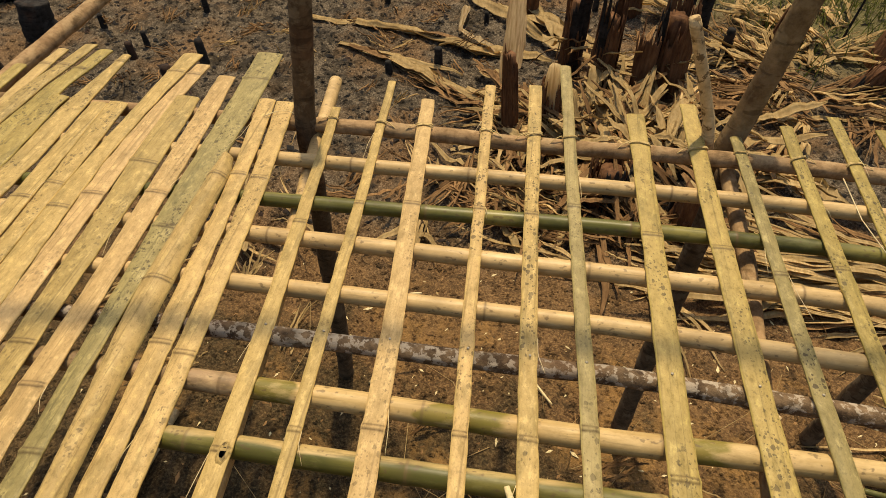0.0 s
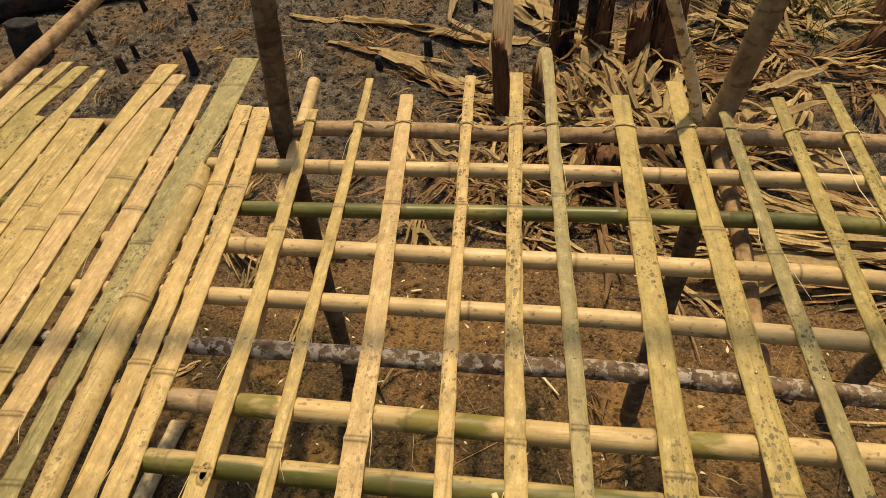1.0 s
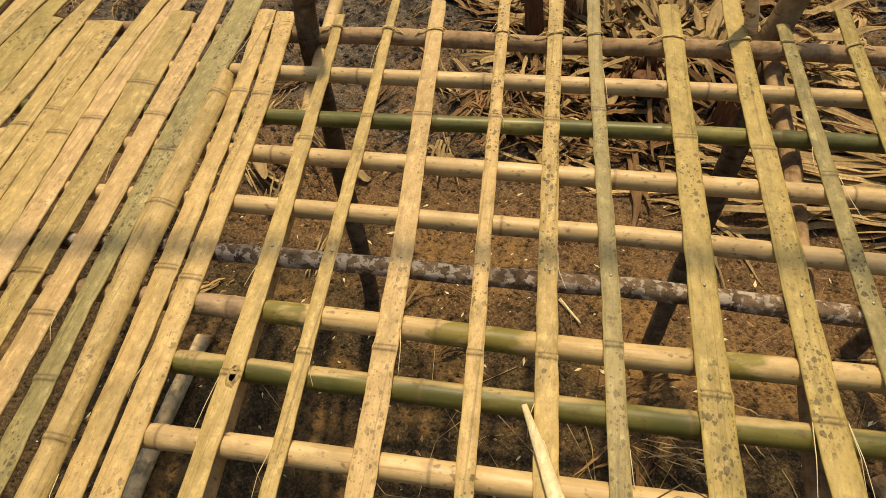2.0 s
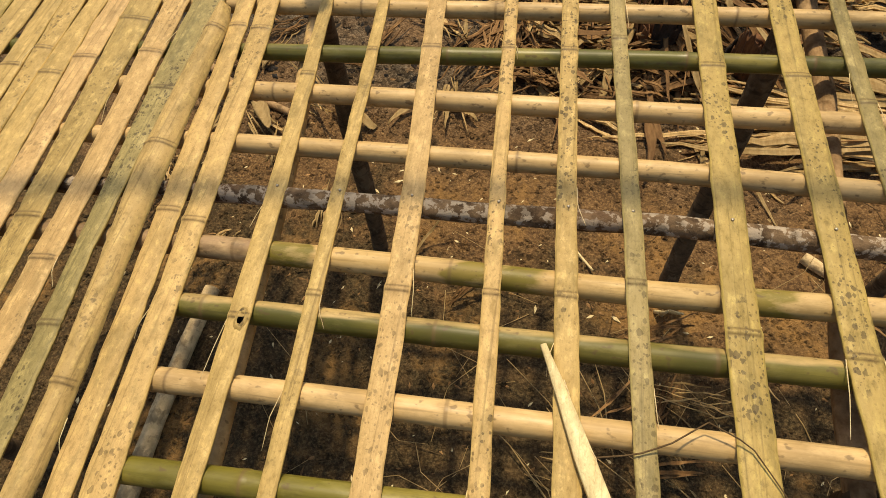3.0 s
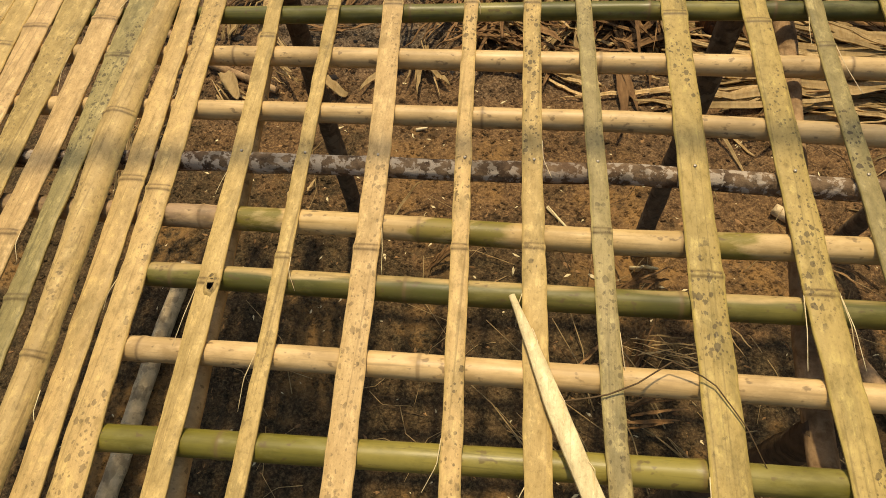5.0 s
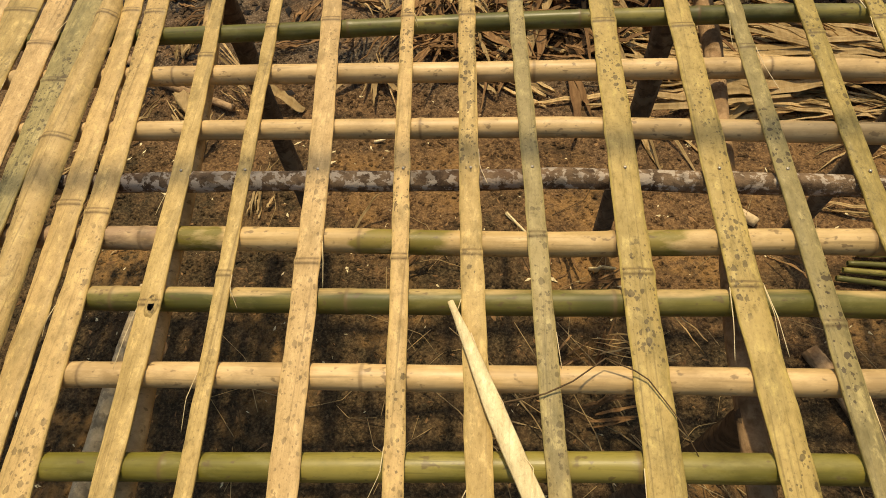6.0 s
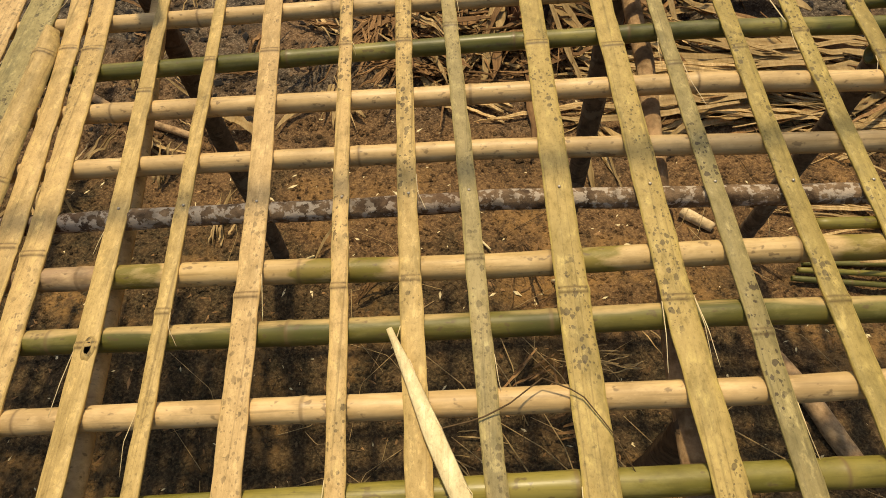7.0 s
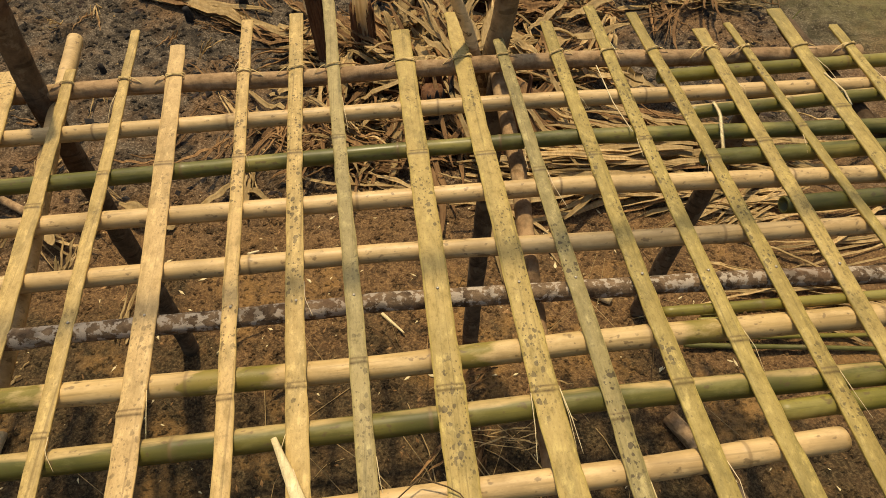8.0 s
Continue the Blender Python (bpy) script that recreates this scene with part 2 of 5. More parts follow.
M_PALESHEATH = fibre_material("pale_torn_sheath", (0.96, 0.82, 0.52), (0.50, 0.32, 0.14), 0.7, (90, 6, 4), 0.7, 0.1)
M_BROWNLEAF = fibre_material("brown_leaf", (0.46, 0.27, 0.11), (0.19, 0.098, 0.038), see_through=0.15)
M_TIE = fibre_material("lashing", (0.72, 0.54, 0.24), (0.46, 0.32, 0.12), shade=0.3)
M_TWIG = fibre_material("dry_twig", (0.20, 0.13, 0.06), (0.10, 0.06, 0.025))
M_GRASS = fibre_material("grass", (0.22, 0.23, 0.05), (0.13, 0.15, 0.03), see_through=0.4)
M_NAIL = Nodes("nail_steel", 0.5)
M_NAIL.b.inputs["Metallic"].default_value = 0.8
M_NAIL = M_NAIL.done((0.42, 0.36, 0.27))


def soil_material():
    n = Nodes("soil", 0.95)
    n.b.inputs["Specular IOR Level"].default_value = 0.08
    co = n.coord((1, 1, 1))
    big = n.noise(co, 1.6, 5, 0.6)
    mid = n.noise(co, 14.0, 6, 0.7)
    fine = n.noise(co, 95.0, 5, 0.7)
    soil = n.mix(n.ramp(mid, (0.35, 0.0), (0.65, 1.0)), (0.070, 0.040, 0.020), (0.185, 0.105, 0.046))
    soil = n.mix(n.ramp(fine, (0.46, 0.0), (0.66, 0.85)), soil, (0.34, 0.205, 0.085))
    ash = n.mix(n.ramp(mid, (0.35, 0.0), (0.7, 1.0)), (0.030, 0.023, 0.016), (0.17, 0.128, 0.082))
    ash = n.mix(n.ramp(fine, (0.50, 0.0), (0.64, 0.75)), ash, (0.34, 0.275, 0.19))
    ash = n.mix(n.ramp(n.noise(co, 7.5, 6, 0.7), (0.50, 0.0), (0.60, 0.8)), ash, (0.030, 0.025, 0.019))
    ash = n.mix(n.ramp(n.noise(co, 1.4, 6, 0.68), (0.47, 0.0), (0.60, 0.75)), ash, n.mix(n.ramp(fine, (0.4, 0.0), (0.65, 1.0)), (0.13, 0.075, 0.036), (0.33, 0.20, 0.095)))
    # burnt ground lies beyond the trodden soil
    sep = n.t.nodes.new("ShaderNodeSeparateXYZ")
    n.put(sep.inputs[0], co)
    edge = n.math("ADD", sep.outputs["Y"], n.math("MULTIPLY", big, 2.2))
    c = n.mix(n.ramp(n.math("MULTIPLY", edge, 0.2), (0.56, 0.0), (0.72, 1.0)), soil, ash)
    away = n.math("ADD", n.math("MULTIPLY", sep.outputs["X"], 0.12), n.math("MULTIPLY", sep.outputs["Y"], 0.12))
    c = n.mix(n.math("MULTIPLY", n.ramp(n.math("ADD", away, n.math("MULTIPLY", big, 0.12)), (0.74, 0.0), (0.86, 1.0)), n.ramp(mid, (0.3, 0.4), (0.6, 0.9))), c, (0.17, 0.15, 0.06))
    c = n.mix(n.ramp(n.noise(co, 5.0, 7, 0.75), (0.54, 0.0), (0.64, 0.75)), c, (0.042, 0.030, 0.017))
    pits = n.noise(co, 19.0, 7, 0.72)
    c = n.mix(n.ramp(pits, (0.30, 0.6), (0.46, 0.0)), c, (0.026, 0.019, 0.011))
    # damp olive soil nearest the floor's open end, the floor's shade painted in with it
    damp_and_shade = n.math("ADD", n.math("ADD", sep.outputs["Y"], n.math("MULTIPLY", sep.outputs["X"], 0.25)), n.math("MULTIPLY", n.math("SUBTRACT", n.noise(co, 2.6, 6, 0.65), 0.5), 2.4))
    c = n.mix(n.math("MULTIPLY", n.ramp(n.math("MULTIPLY", damp_and_shade, 0.4), (0.44, 1.0), (0.56, 0.0)), n.ramp(mid, (0.3, 0.85), (0.7, 0.5))), c, n.mix(n.ramp(fine, (0.45, 0.0), (0.65, 1.0)), (0.026, 0.022, 0.012), (0.10, 0.078, 0.040)))
    ochre = n.math("MULTIPLY", n.ramp(n.noise(co, 2.3, 4, 0.6), (0.52, 0.0), (0.62, 1.0)), n.ramp(pits, (0.40, 0.0), (0.55, 0.8)))
    c = n.mix(n.math("MULTIPLY", ochre, n.ramp(n.math("MULTIPLY", edge, 0.2), (0.50, 1.0), (0.60, 0.0))), c, (0.33, 0.185, 0.062))
    h = n.math("ADD", n.math("MULTIPLY", mid, 1.0), n.math("MULTIPLY", fine, 0.35))
    return n.done(c, h, 0.03, 0.9)


M_SOIL = soil_material()


# ---- mesh helpers ----
def mesh_of(name, verts, faces, material, node=None, smooth=True):
    me = bpy.data.meshes.new(name)
    me.from_pydata([tuple(v) for v in verts], [], faces)
    me.materials.append(material)
    if smooth:
        me.polygons.foreach_set("use_smooth", [True] * len(me.polygons))
    if node is not None:
        me.attributes.new("node", "FLOAT", "POINT").data.foreach_set("value", [float(v) for v in node])
    me.update()
    return me


def part(name, me, parent=None, label=""):
    ob = new(name, me)
    ob.parent = parent
    return tagged(ob, label) if label else ob


def thing(name, label, category, at=(0, 0, 0), group="", kind=""):
    ob = new(name)
    ob.location = at
    return tagged(ob, label, category, group, kind)


def rings(loops, closed_ends=True):
    """Faces over equal loops of vertex counts, laid one after another."""
    k, count = loops
    faces = [(i * k + j, i * k + (j + 1) % k, (i + 1) * k + (j + 1) % k, (i + 1) * k + j) for i in range(count - 1) for j in range(k)]
    if closed_ends:
        faces += [tuple(range(k))[::-1], tuple(range((count - 1) * k, count * k))]
    return faces


def wob(x, y, s):
    return noise.noise(Vector((x, y, s)))


def slat_mesh(name, points, material, nodes=(), arch=0.0014, thick=0.006, lift=0.0, seed=0.0, end=-0.05, slant=0.0, ragged=0.0015, gap=0.0, roll=0.0):
    """A split of bamboo laid along y. points: (x, y, width) from the far tip towards the near end."""
    ys = [p[1] for p in points][::-1]
    xs, ws = [p[0] for p in points][::-1], [p[2] for p in points][::-1]
    slope = (xs[1] - xs[0]) / (ys[1] - ys[0])
    if end < ys[0]:
        xs, ws, ys = [xs[0] - slope * (ys[0] - end)] + xs, [ws[0]] + ws, [end] + ys
    far = ys[-1]
    stations = list(np.arange(ys[0], far, 0.016)) + [far]
    for q in nodes:
        stations += [q + d for d in (-0.010, -0.007, -0.0055, -0.0042, -0.0025, 0.0, 0.0025, 0.0042, 0.0055, 0.007, 0.010)]
    stations = sorted(set(round(float(s), 4) for s in stations if ys[0] <= s <= far))
    cross = (-0.5, -0.42, -0.22, 0.0, 0.22, 0.42, 0.5)
    verts, tint, rim = [], [], []
    for s in stations:
        x, w = float(np.interp(s, ys, xs)), float(np.interp(s, ys, ws))
        near = min([abs(s - q) for q in nodes] + [9.0])
        swell = math.exp(-((near / 0.010) ** 2))
        x += 0.0034 * wob(s * 2.2, seed, 3.0) + 0.0018 * swell * wob(s * 3.0, seed, 21.0) + 0.0008 * wob(s * 13, seed, 5.0)
        z = TOP + lift + 0.0022 * wob(s * 2.5, seed, 8.0) + 0.0020 * math.exp(-((near / 0.0050) ** 2))
        wl = w * (1 + 0.045 * swell) + ragged * 2 * wob(s * 18, seed, 1.0) + ragged * wob(s * 60, seed, 1.5)
        wr = w * (1 + 0.045 * swell) + ragged * 2 * wob(s * 18, seed, 2.0) + ragged * wob(s * 60, seed, 2.5)
        wl -= 2 * gap * max(0.0, 0.3 + 1.1 * wob(s * 1.7, seed, 11.0))
        wr -= 2 * gap * max(0.0, 0.3 + 1.1 * wob(s * 1.7, seed, 12.0))
        sway = roll * wob(s * 1.3, seed, 13.0)
        tipcut = slant if s == stations[-1] else 0.0
        for u in cross:
            half = wl if u < 0 else wr
            rise = arch * (1 - (2 * u) ** 2) - (0.0015 if abs(u) == 0.5 else 0.0)
            jag = (0.006 * ragged / 0.0015) * wob(u * 9, seed, 4.0) if s == stations[-1] else 0.0
            verts.append((x + u * half, s + tipcut * u + jag, z + rise - arch + sway * u))
            rim.append(1.0 if abs(u) == 0.5 else 0.0)
            tint.append((0.70 + 0.4 * wob(u * 3.0 + s * 5, seed, 15.0)) * math.exp(-(((near - 0.0042 - 0.002 * wob(u * 4.0, seed, 16.0)) / 0.0020) ** 2)) + 0.14 * swell)
        for u in (0.48, 0.0, -0.48):
            half = wl if u < 0 else wr
            verts.append((x + u * half, s + tipcut * u, z - thick + 0.5 * arch * (1 - (2 * u) ** 2) - arch + sway * u))
            tint.append(0.0)
            rim.append(0.6)
    k = len(cross) + 3
    faces = rings((k, len(stations)))
    me = mesh_of(name, verts, [f[::-1] for f in faces], material, tint)
    me.attributes.new("edge", "FLOAT", "POINT").data.foreach_set("value", rim)
    return me


def pole_mesh(name, axis, radius, material, nodes=(), sides=16, bend=0.003, seed=0.0, hollow=True, swell=0.0012, knobs=0.0, step=0.02):
    """A round pole along a polyline; radius is a number or a pair for the two ends. A hollow pole shows its wall at both ends."""
    axis = [Vector(a) for a in axis]
    cum = [0.0]
    for a, b in zip(axis, axis[1:]):
        cum.append(cum[-1] + (b - a).length)
    total = cum[-1]
    r0, r1 = (radius, radius) if isinstance(radius, (int, float)) else radius
    stations = list(np.arange(0, total, step)) + [total]
    for q in nodes:
        stations += [q - 0.008, q - 0.004, q - 0.0015, q + 0.0015, q + 0.004, q + 0.008]
    stations = sorted(set(round(float(s), 4) for s in stations if 0 <= s <= total))
    verts, tint, crown = [], [], []

    def ring(s, scale, shade=0.0):
        c = Vector([float(np.interp(s, cum, [a[i] for a in axis])) for i in range(3)])
        i = min(max(sum(1 for q in cum if q <= s) - 1, 0), len(axis) - 2)
        d = (axis[i + 1] - axis[i]).normalized()
        side = d.cross(Vector((0, 0, 1)) if abs(d.z) < 0.9 else Vector((0, 1, 0))).normalized()
        up = side.cross(d)
        c += side * bend * wob(s * 2, seed, 1.0) + up * bend * wob(s * 2, seed, 2.0)
        near = min([abs(s - q) for q in nodes] + [9.0])
        r = (r0 + (r1 - r0) * s / total + swell * math.exp(-((near / 0.006) ** 2))) * scale
        for j in range(sides):
            a = 2 * math.pi * j / sides
            rr = r * (1 + knobs * wob(s * 9 + 3 * math.cos(a), 3 * math.sin(a), seed) + 0.5 * knobs * wob(s * 30 + 5 * math.cos(a), 5 * math.sin(a), seed))
            verts.append(c + side * math.cos(a) * rr + up * math.sin(a) * rr)
            crown.append((side * math.cos(a) + up * math.sin(a)).dot(Vector((0.0, 0.62, 0.78))))
            tint.append(max(shade, math.exp(-((near / 0.0024) ** 2)) + 0.18 * math.exp(-((near / 0.012) ** 2))))

    # inside the open ends the node tint also paints in shade
    if hollow:
        ring(min(0.05, total / 3), 0.72, 0.8), ring(0.0, 0.74)
    for n, s in enumerate(stations):
        ring(s, 0.94 if n in (0, len(stations) - 1) else 1.0)
    if hollow:
        ring(total, 0.74), ring(max(total - 0.05, total * 2 / 3), 0.72, 0.8)
    me = mesh_of(name, verts, [f[::-1] for f in rings((sides, len(verts) // sides))], material, tint)
    me.attributes.new("crown", "FLOAT", "POINT").data.foreach_set("value", crown)
    return me


def tie_mesh(x, y, width, drop, seed):
    """A flat bamboo lashing round a slat and the log below it."""
    rng = random.Random(seed)
    verts, faces = [], []
    for turn in range(2):
        tilt = rng.uniform(-0.006, 0.008) + 0.005 * turn
        w, h = width / 2 + 0.003, 0.0014
        loop = [(-w, -drop), (-w - 0.001, -0.004), (-w * 0.8, h), (0, h + 0.0006), (w * 0.8, h), (w + 0.001, -0.004), (w, -drop)]
        base = len(verts)
        for i, (u, v) in enumerate(loop):
            yy = y + tilt * (u / w) + rng.uniform(-0.0008, 0.0008)
            for a, b in ((-0.002, 0), (0.002, 0), (0.002, 0.0016), (-0.002, 0.0016)):
                verts.append((x + u, yy + a, TOP + 0.0006 + v + b))
        faces += [tuple(base + q for q in f) for f in rings((4, len(loop)))]
    tail = len(verts)
    side = rng.choice((-1, 1))
    for i in range(5):
        f = i / 4
        for a, b in ((-0.0015, 0), (0.0015, 0), (0.0015, 0.001), (-0.0015, 0.001)):
            verts.append((x + side * (width / 2 + 0.004 + 0.03 * f), y - 0.012 * f + a, TOP + 0.001 - 0.02 * f * f + b))
    faces += [tuple(tail + q for q in f) for f in rings((4, 5))]
    return mesh_of("tie", verts, faces, M_TIE)


# ---- ground ----
def ground_height(x, y):
    v = Vector((x, y, 0.0))
    h = 0.045 * noise.noise(v * 0.9) + 0.022 * noise.noise(v * 3.1) + 0.018 * noise.noise(v * 8.0) + 0.009 * noise.noise(v * 21.0)
    burnt = min(1.0, max(0.0, (y - 1.9) / 0.6))
    h += burnt * (0.020 * noise.noise(v * 6.0 + Vector((3, 1, 4))) + 0.016 * noise.noise(v * 14.0 + Vector((5, 9, 2))))
    return SOIL + h


def build_ground():
    def spread(lo, hi, fine, far):
        inner = list(np.arange(lo, hi, fine))
        outer = [far * (i / 12) ** 2.2 for i in range(1, 13)]
        return [lo - o for o in outer[::-1]] + inner + [hi + o for o in outer]
    xs, ys = spread(-4.6, 3.4, 0.032, 400.0), spread(-0.4, 5.6, 0.032, 400.0)
    verts = [(x, y, ground_height(x, y)) for y in ys for x in xs]
    w = len(xs)
    faces = [(j * w + i, j * w + i + 1, (j + 1) * w + i + 1, (j + 1) * w + i) for j in range(len(ys) - 1) for i in range(w - 1)]
    ground = new("ground", mesh_of("ground", verts, faces, M_SOIL))
    tagged(ground, "bare trodden brown soil, burnt and ashy further off", "ground", kind="structure")


build_ground()

# ---- the platform ----
platform = thing("bamboo_platform", "half-finished raised floor of split bamboo slats on poles", "platform")


def pole_run(name, ys, x0, x1, radius, material, nodes, label="", seed=0.0, **more):
    """A pole along x just under the slats. ys: (x, y) along it."""
    pts = [(x, y, TOP - 0.0075 - radius) for x, y in ys]
    a, b = pts[0], pts[1]
    pts[0] = (x0, a[1] + (b[1] - a[1]) * (x0 - a[0]) / (b[0] - a[0]), a[2])
    a, b = pts[-2], pts[-1]
    pts[-1] = (x1, b[1] + (b[1] - a[1]) * (x1 - b[0]) / (b[0] - a[0]), b[2])
    return part(name, pole_mesh(name, pts, radius, material, [q - x0 for q in nodes], seed=seed, **more), platform, label)


pole_run("log", [(-0.48, 1.338), (0.37, 1.330), (0.88, 1.314), (1.52, 1.262)], -1.52, 1.56, 0.020, M_BROWN, (), "brown barked edge log", 1.0, hollow=False, knobs=0.12, bend=0.006)
pole_run("pole", [(-0.42, 1.186), (0.36, 1.183), (0.84, 1.169), (1.48, 1.140)], -1.50, 1.70, 0.0180, M_TAN, (-1.2, -0.8, -0.26, 0.03, 0.50, 0.98, 1.4), "tan dry bamboo", 2.0)
pole_run("pole", [(-0.40, 1.037), (0.36, 1.047), (0.78, 1.045), (1.34, 1.008)], -1.48, 1.52, 0.0172, M_GREEN, (-1.1, -0.6, -0.05, 0.40, 0.62, 1.05), "dark green fresh bamboo", 3.0)
pole_run("pole", [(-0.43, 0.925), (0.35, 0.916), (0.74, 0.906), (1.35, 0.866)], -1.50, 1.70, 0.0188, M_TAN, (-1.0, -0.38, 0.31, 0.72, 1.2), "tan dry bamboo", 4.0)
pole_run("pole", [(-0.41, 0.788), (0.35, 0.781), (0.744, 0.763), (1.28, 0.736)], -1.47, 1.66, 0.0182, M_TAN, (-0.9, -0.2, 0.11, 0.435, 1.0), "tan dry bamboo", 5.0)
pole_run("log", [(-0.41, 0.671), (0.34, 0.670), (0.717, 0.660), (1.22, 0.632)], -1.46, 1.62, (0.0175), M_LOG, (), "grey lichen-spotted barked log", 6.0, hollow=False, knobs=0.16, bend=0.007)
pole_run("pole", [(-0.40, 0.563), (0.338, 0.552), (0.66, 0.555), (1.125, 0.550)], -1.45, 1.60, 0.0202, M_MIXED, (-0.8, -0.335, 0.028, 0.42, 0.79, 1.2), "half peeled tan and green bamboo", 7.0)
pole_run("pole", [(-0.39, 0.453), (0.334, 0.451), (0.66, 0.456), (1.12, 0.446)], -0.425, 1.58, 0.0196, M_TANSIDE, (-0.35, 0.02, 0.41, 0.80, 1.2), "green bamboo, tan along its upper far side", 8.0)
pole_run("pole", [(-0.38, 0.330), (0.415, 0.339), (0.73, 0.341), (1.0, 0.350)], -0.42, 1.03, 0.0190, M_TAN, (-0.36, 0.055, 0.46, 0.87), "tan dry bamboo", 9.0)
pole_run("pole", [(-0.36, 0.202), (0.405, 0.226), (0.70, 0.233), (1.0, 0.24)], -0.41, 1.30, 0.0192, M_OLIVE, (-0.2, 0.33, 0.42, 0.75), "yellow-green fresh bamboo", 10.0)
# second lengths laid beside the first ones where the floor goes on
pole_run("pole", [(1.04, 1.222), (1.50, 1.222)], 1.035, 1.75, 0.0165, M_OLIVE, (1.2, 1.5), "green bamboo", 11.0)
pole_run("pole", [(1.06, 1.092), (1.48, 1.100)], 1.055, 1.75, 0.0160, M_TANSIDE, (1.3, 1.6), "green bamboo", 12.0)
pole_run("pole", [(1.05, 0.950), (1.35, 0.942)], 1.04, 1.75, 0.0180, M_GREEN, (1.28, 1.55), "dark green fresh bamboo", 13.0)
pole_run("pole", [(1.16, 0.806), (1.33, 0.806)], 1.15, 1.75, 0.0185, M_GREEN, (1.35, 1.6), "green bamboo", 14.0)
pole_run("pole", [(0.83, 0.592), (1.20, 0.582)], 0.825, 1.65, 0.0095, M_OLIVE, (1.0, 1.3), "thin green cane", 15.0)
pole_run("pole", [(0.95, 0.402), (1.10, 0.406)], 0.945, 1.60, 0.0165, M_OLIVE, (1.05, 1.3), "green bamboo", 16.0)

# bearers below the poles, along y
for pts, r, mat, seed in (([(-0.26, 0.0, 0.800), (-0.325, 0.79, 0.800), (-0.430, 1.615, 0.795)], 0.0195, M_TAN, 21.0),
                          ([(0.580, 0.0, 0.780), (0.598, 0.42, 0.780), (0.636, 0.80, 0.780), (0.662, 1.02, 0.780), (0.675, 1.42, 0.785)], 0.0185, M_BROWN, 22.0),
                          ([(-1.44, -0.05, 0.795), (-1.455, 1.2, 0.795), (-1.46, 2.75, 0.80)], 0.026, M_BROWN, 23.0),
                          ([(1.50, 0.0, 0.795), (1.49, 0.8, 0.795), (1.48, 1.45, 0.795)], 0.022, M_POST, 24.0)):
    part("bearer", pole_mesh("bearer", pts, r, mat, (), seed=seed, hollow=False, knobs=0.10, bend=0.006), platform)

# posts
for pts, r, mat, seed in (([(-0.47, 1.27, SOIL - 0.08), (-0.422, 1.325, 0.86), (-0.352, 1.325, 1.29)], (0.031, 0.026), M_POST, 31.0),
                          ([(0.605, 1.16, SOIL - 0.06), (0.655, 1.30, 0.45), (0.68, 1.36, 0.77)], (0.030, 0.030), M_POST, 32.0),
                          ([(0.655, 1.41, 0.70), (0.685, 1.43, 0.86), (0.715, 1.44, 1.1), (0.738, 1.435, 1.29), (0.744, 1.432, 1.36)], (0.031, 0.027), M_REAR, 39.0),
                          ([(0.645, 1.385, 0.70), (0.592, 1.375, 0.90), (0.540, 1.366, 1.03), (0.482, 1.355, 1.17)], (0.0165, 0.0125), M_MOTTLED, 33.0),
                          ([(-1.42, 0.3, SOIL - 0.06), (-1.40, 0.3, 0.77)], (0.03, 0.028), M_POST, 34.0),
                          ([(1.31, 1.25, SOIL - 0.06), (1.34, 1.25, 0.78)], (0.03, 0.028), M_POST, 35.0),
                          ([(0.60, 0.30, SOIL - 0.06), (0.60, 0.30, 0.79)], (0.027, 0.025), M_POST, 36.0),
                          ([(-0.27, 0.12, SOIL - 0.06), (-0.27, 0.12, 0.79)], (0.027, 0.025), M_POST, 37.0)):
    part("post", pole_mesh("post", pts, r, mat, (), seed=seed, hollow=False, knobs=0.14, bend=0.010), platform)

# unseen pole behind the floor, casts the slats' shadow band; both tall posts are made up
shadow_frame = thing("shadow_frame", "unseen cross pole that shades the floor, on two made-up tall posts", "frame", (0, 0, 0))
part("beam", pole_mesh("beam", [(-2.6, 1.216, 2.63), (0.0, 1.412, 2.63), (2.7, 1.617, 2.63)], 0.019, M_BROWN, (), seed=38.0, hollow=False, knobs=0.1), shadow_frame)
for x, y in ((-2.5, 1.177), (2.6, 1.652)):
    part("post", pole_mesh("post", [(x, y, SOIL - 0.1), (x, y, 2.7)], (0.034, 0.028), M_POST, (), seed=x, hollow=False, knobs=0.12), shadow_frame)

GREY_LOG = [(-1.0, 0.671), (0.34, 0.670), (0.717, 0.660), (1.22, 0.632)]
EDGE_LOG = [(-0.48, 1.338), (0.37, 1.330), (0.88, 1.314), (1.52, 1.262)]


def nail_mesh(x, y):
    verts, faces, k = [], [], 8
    for r, z in ((0.0026, -0.004), (0.0026, 0.0006), (0.0018, 0.0014)):
        verts += [(x + r * math.cos(2 * math.pi * j / k), y + r * math.sin(2 * math.pi * j / k), TOP + 0.001 + z) for j in range(k)]
    return mesh_of("nail", verts, rings((k, 3)), M_NAIL)


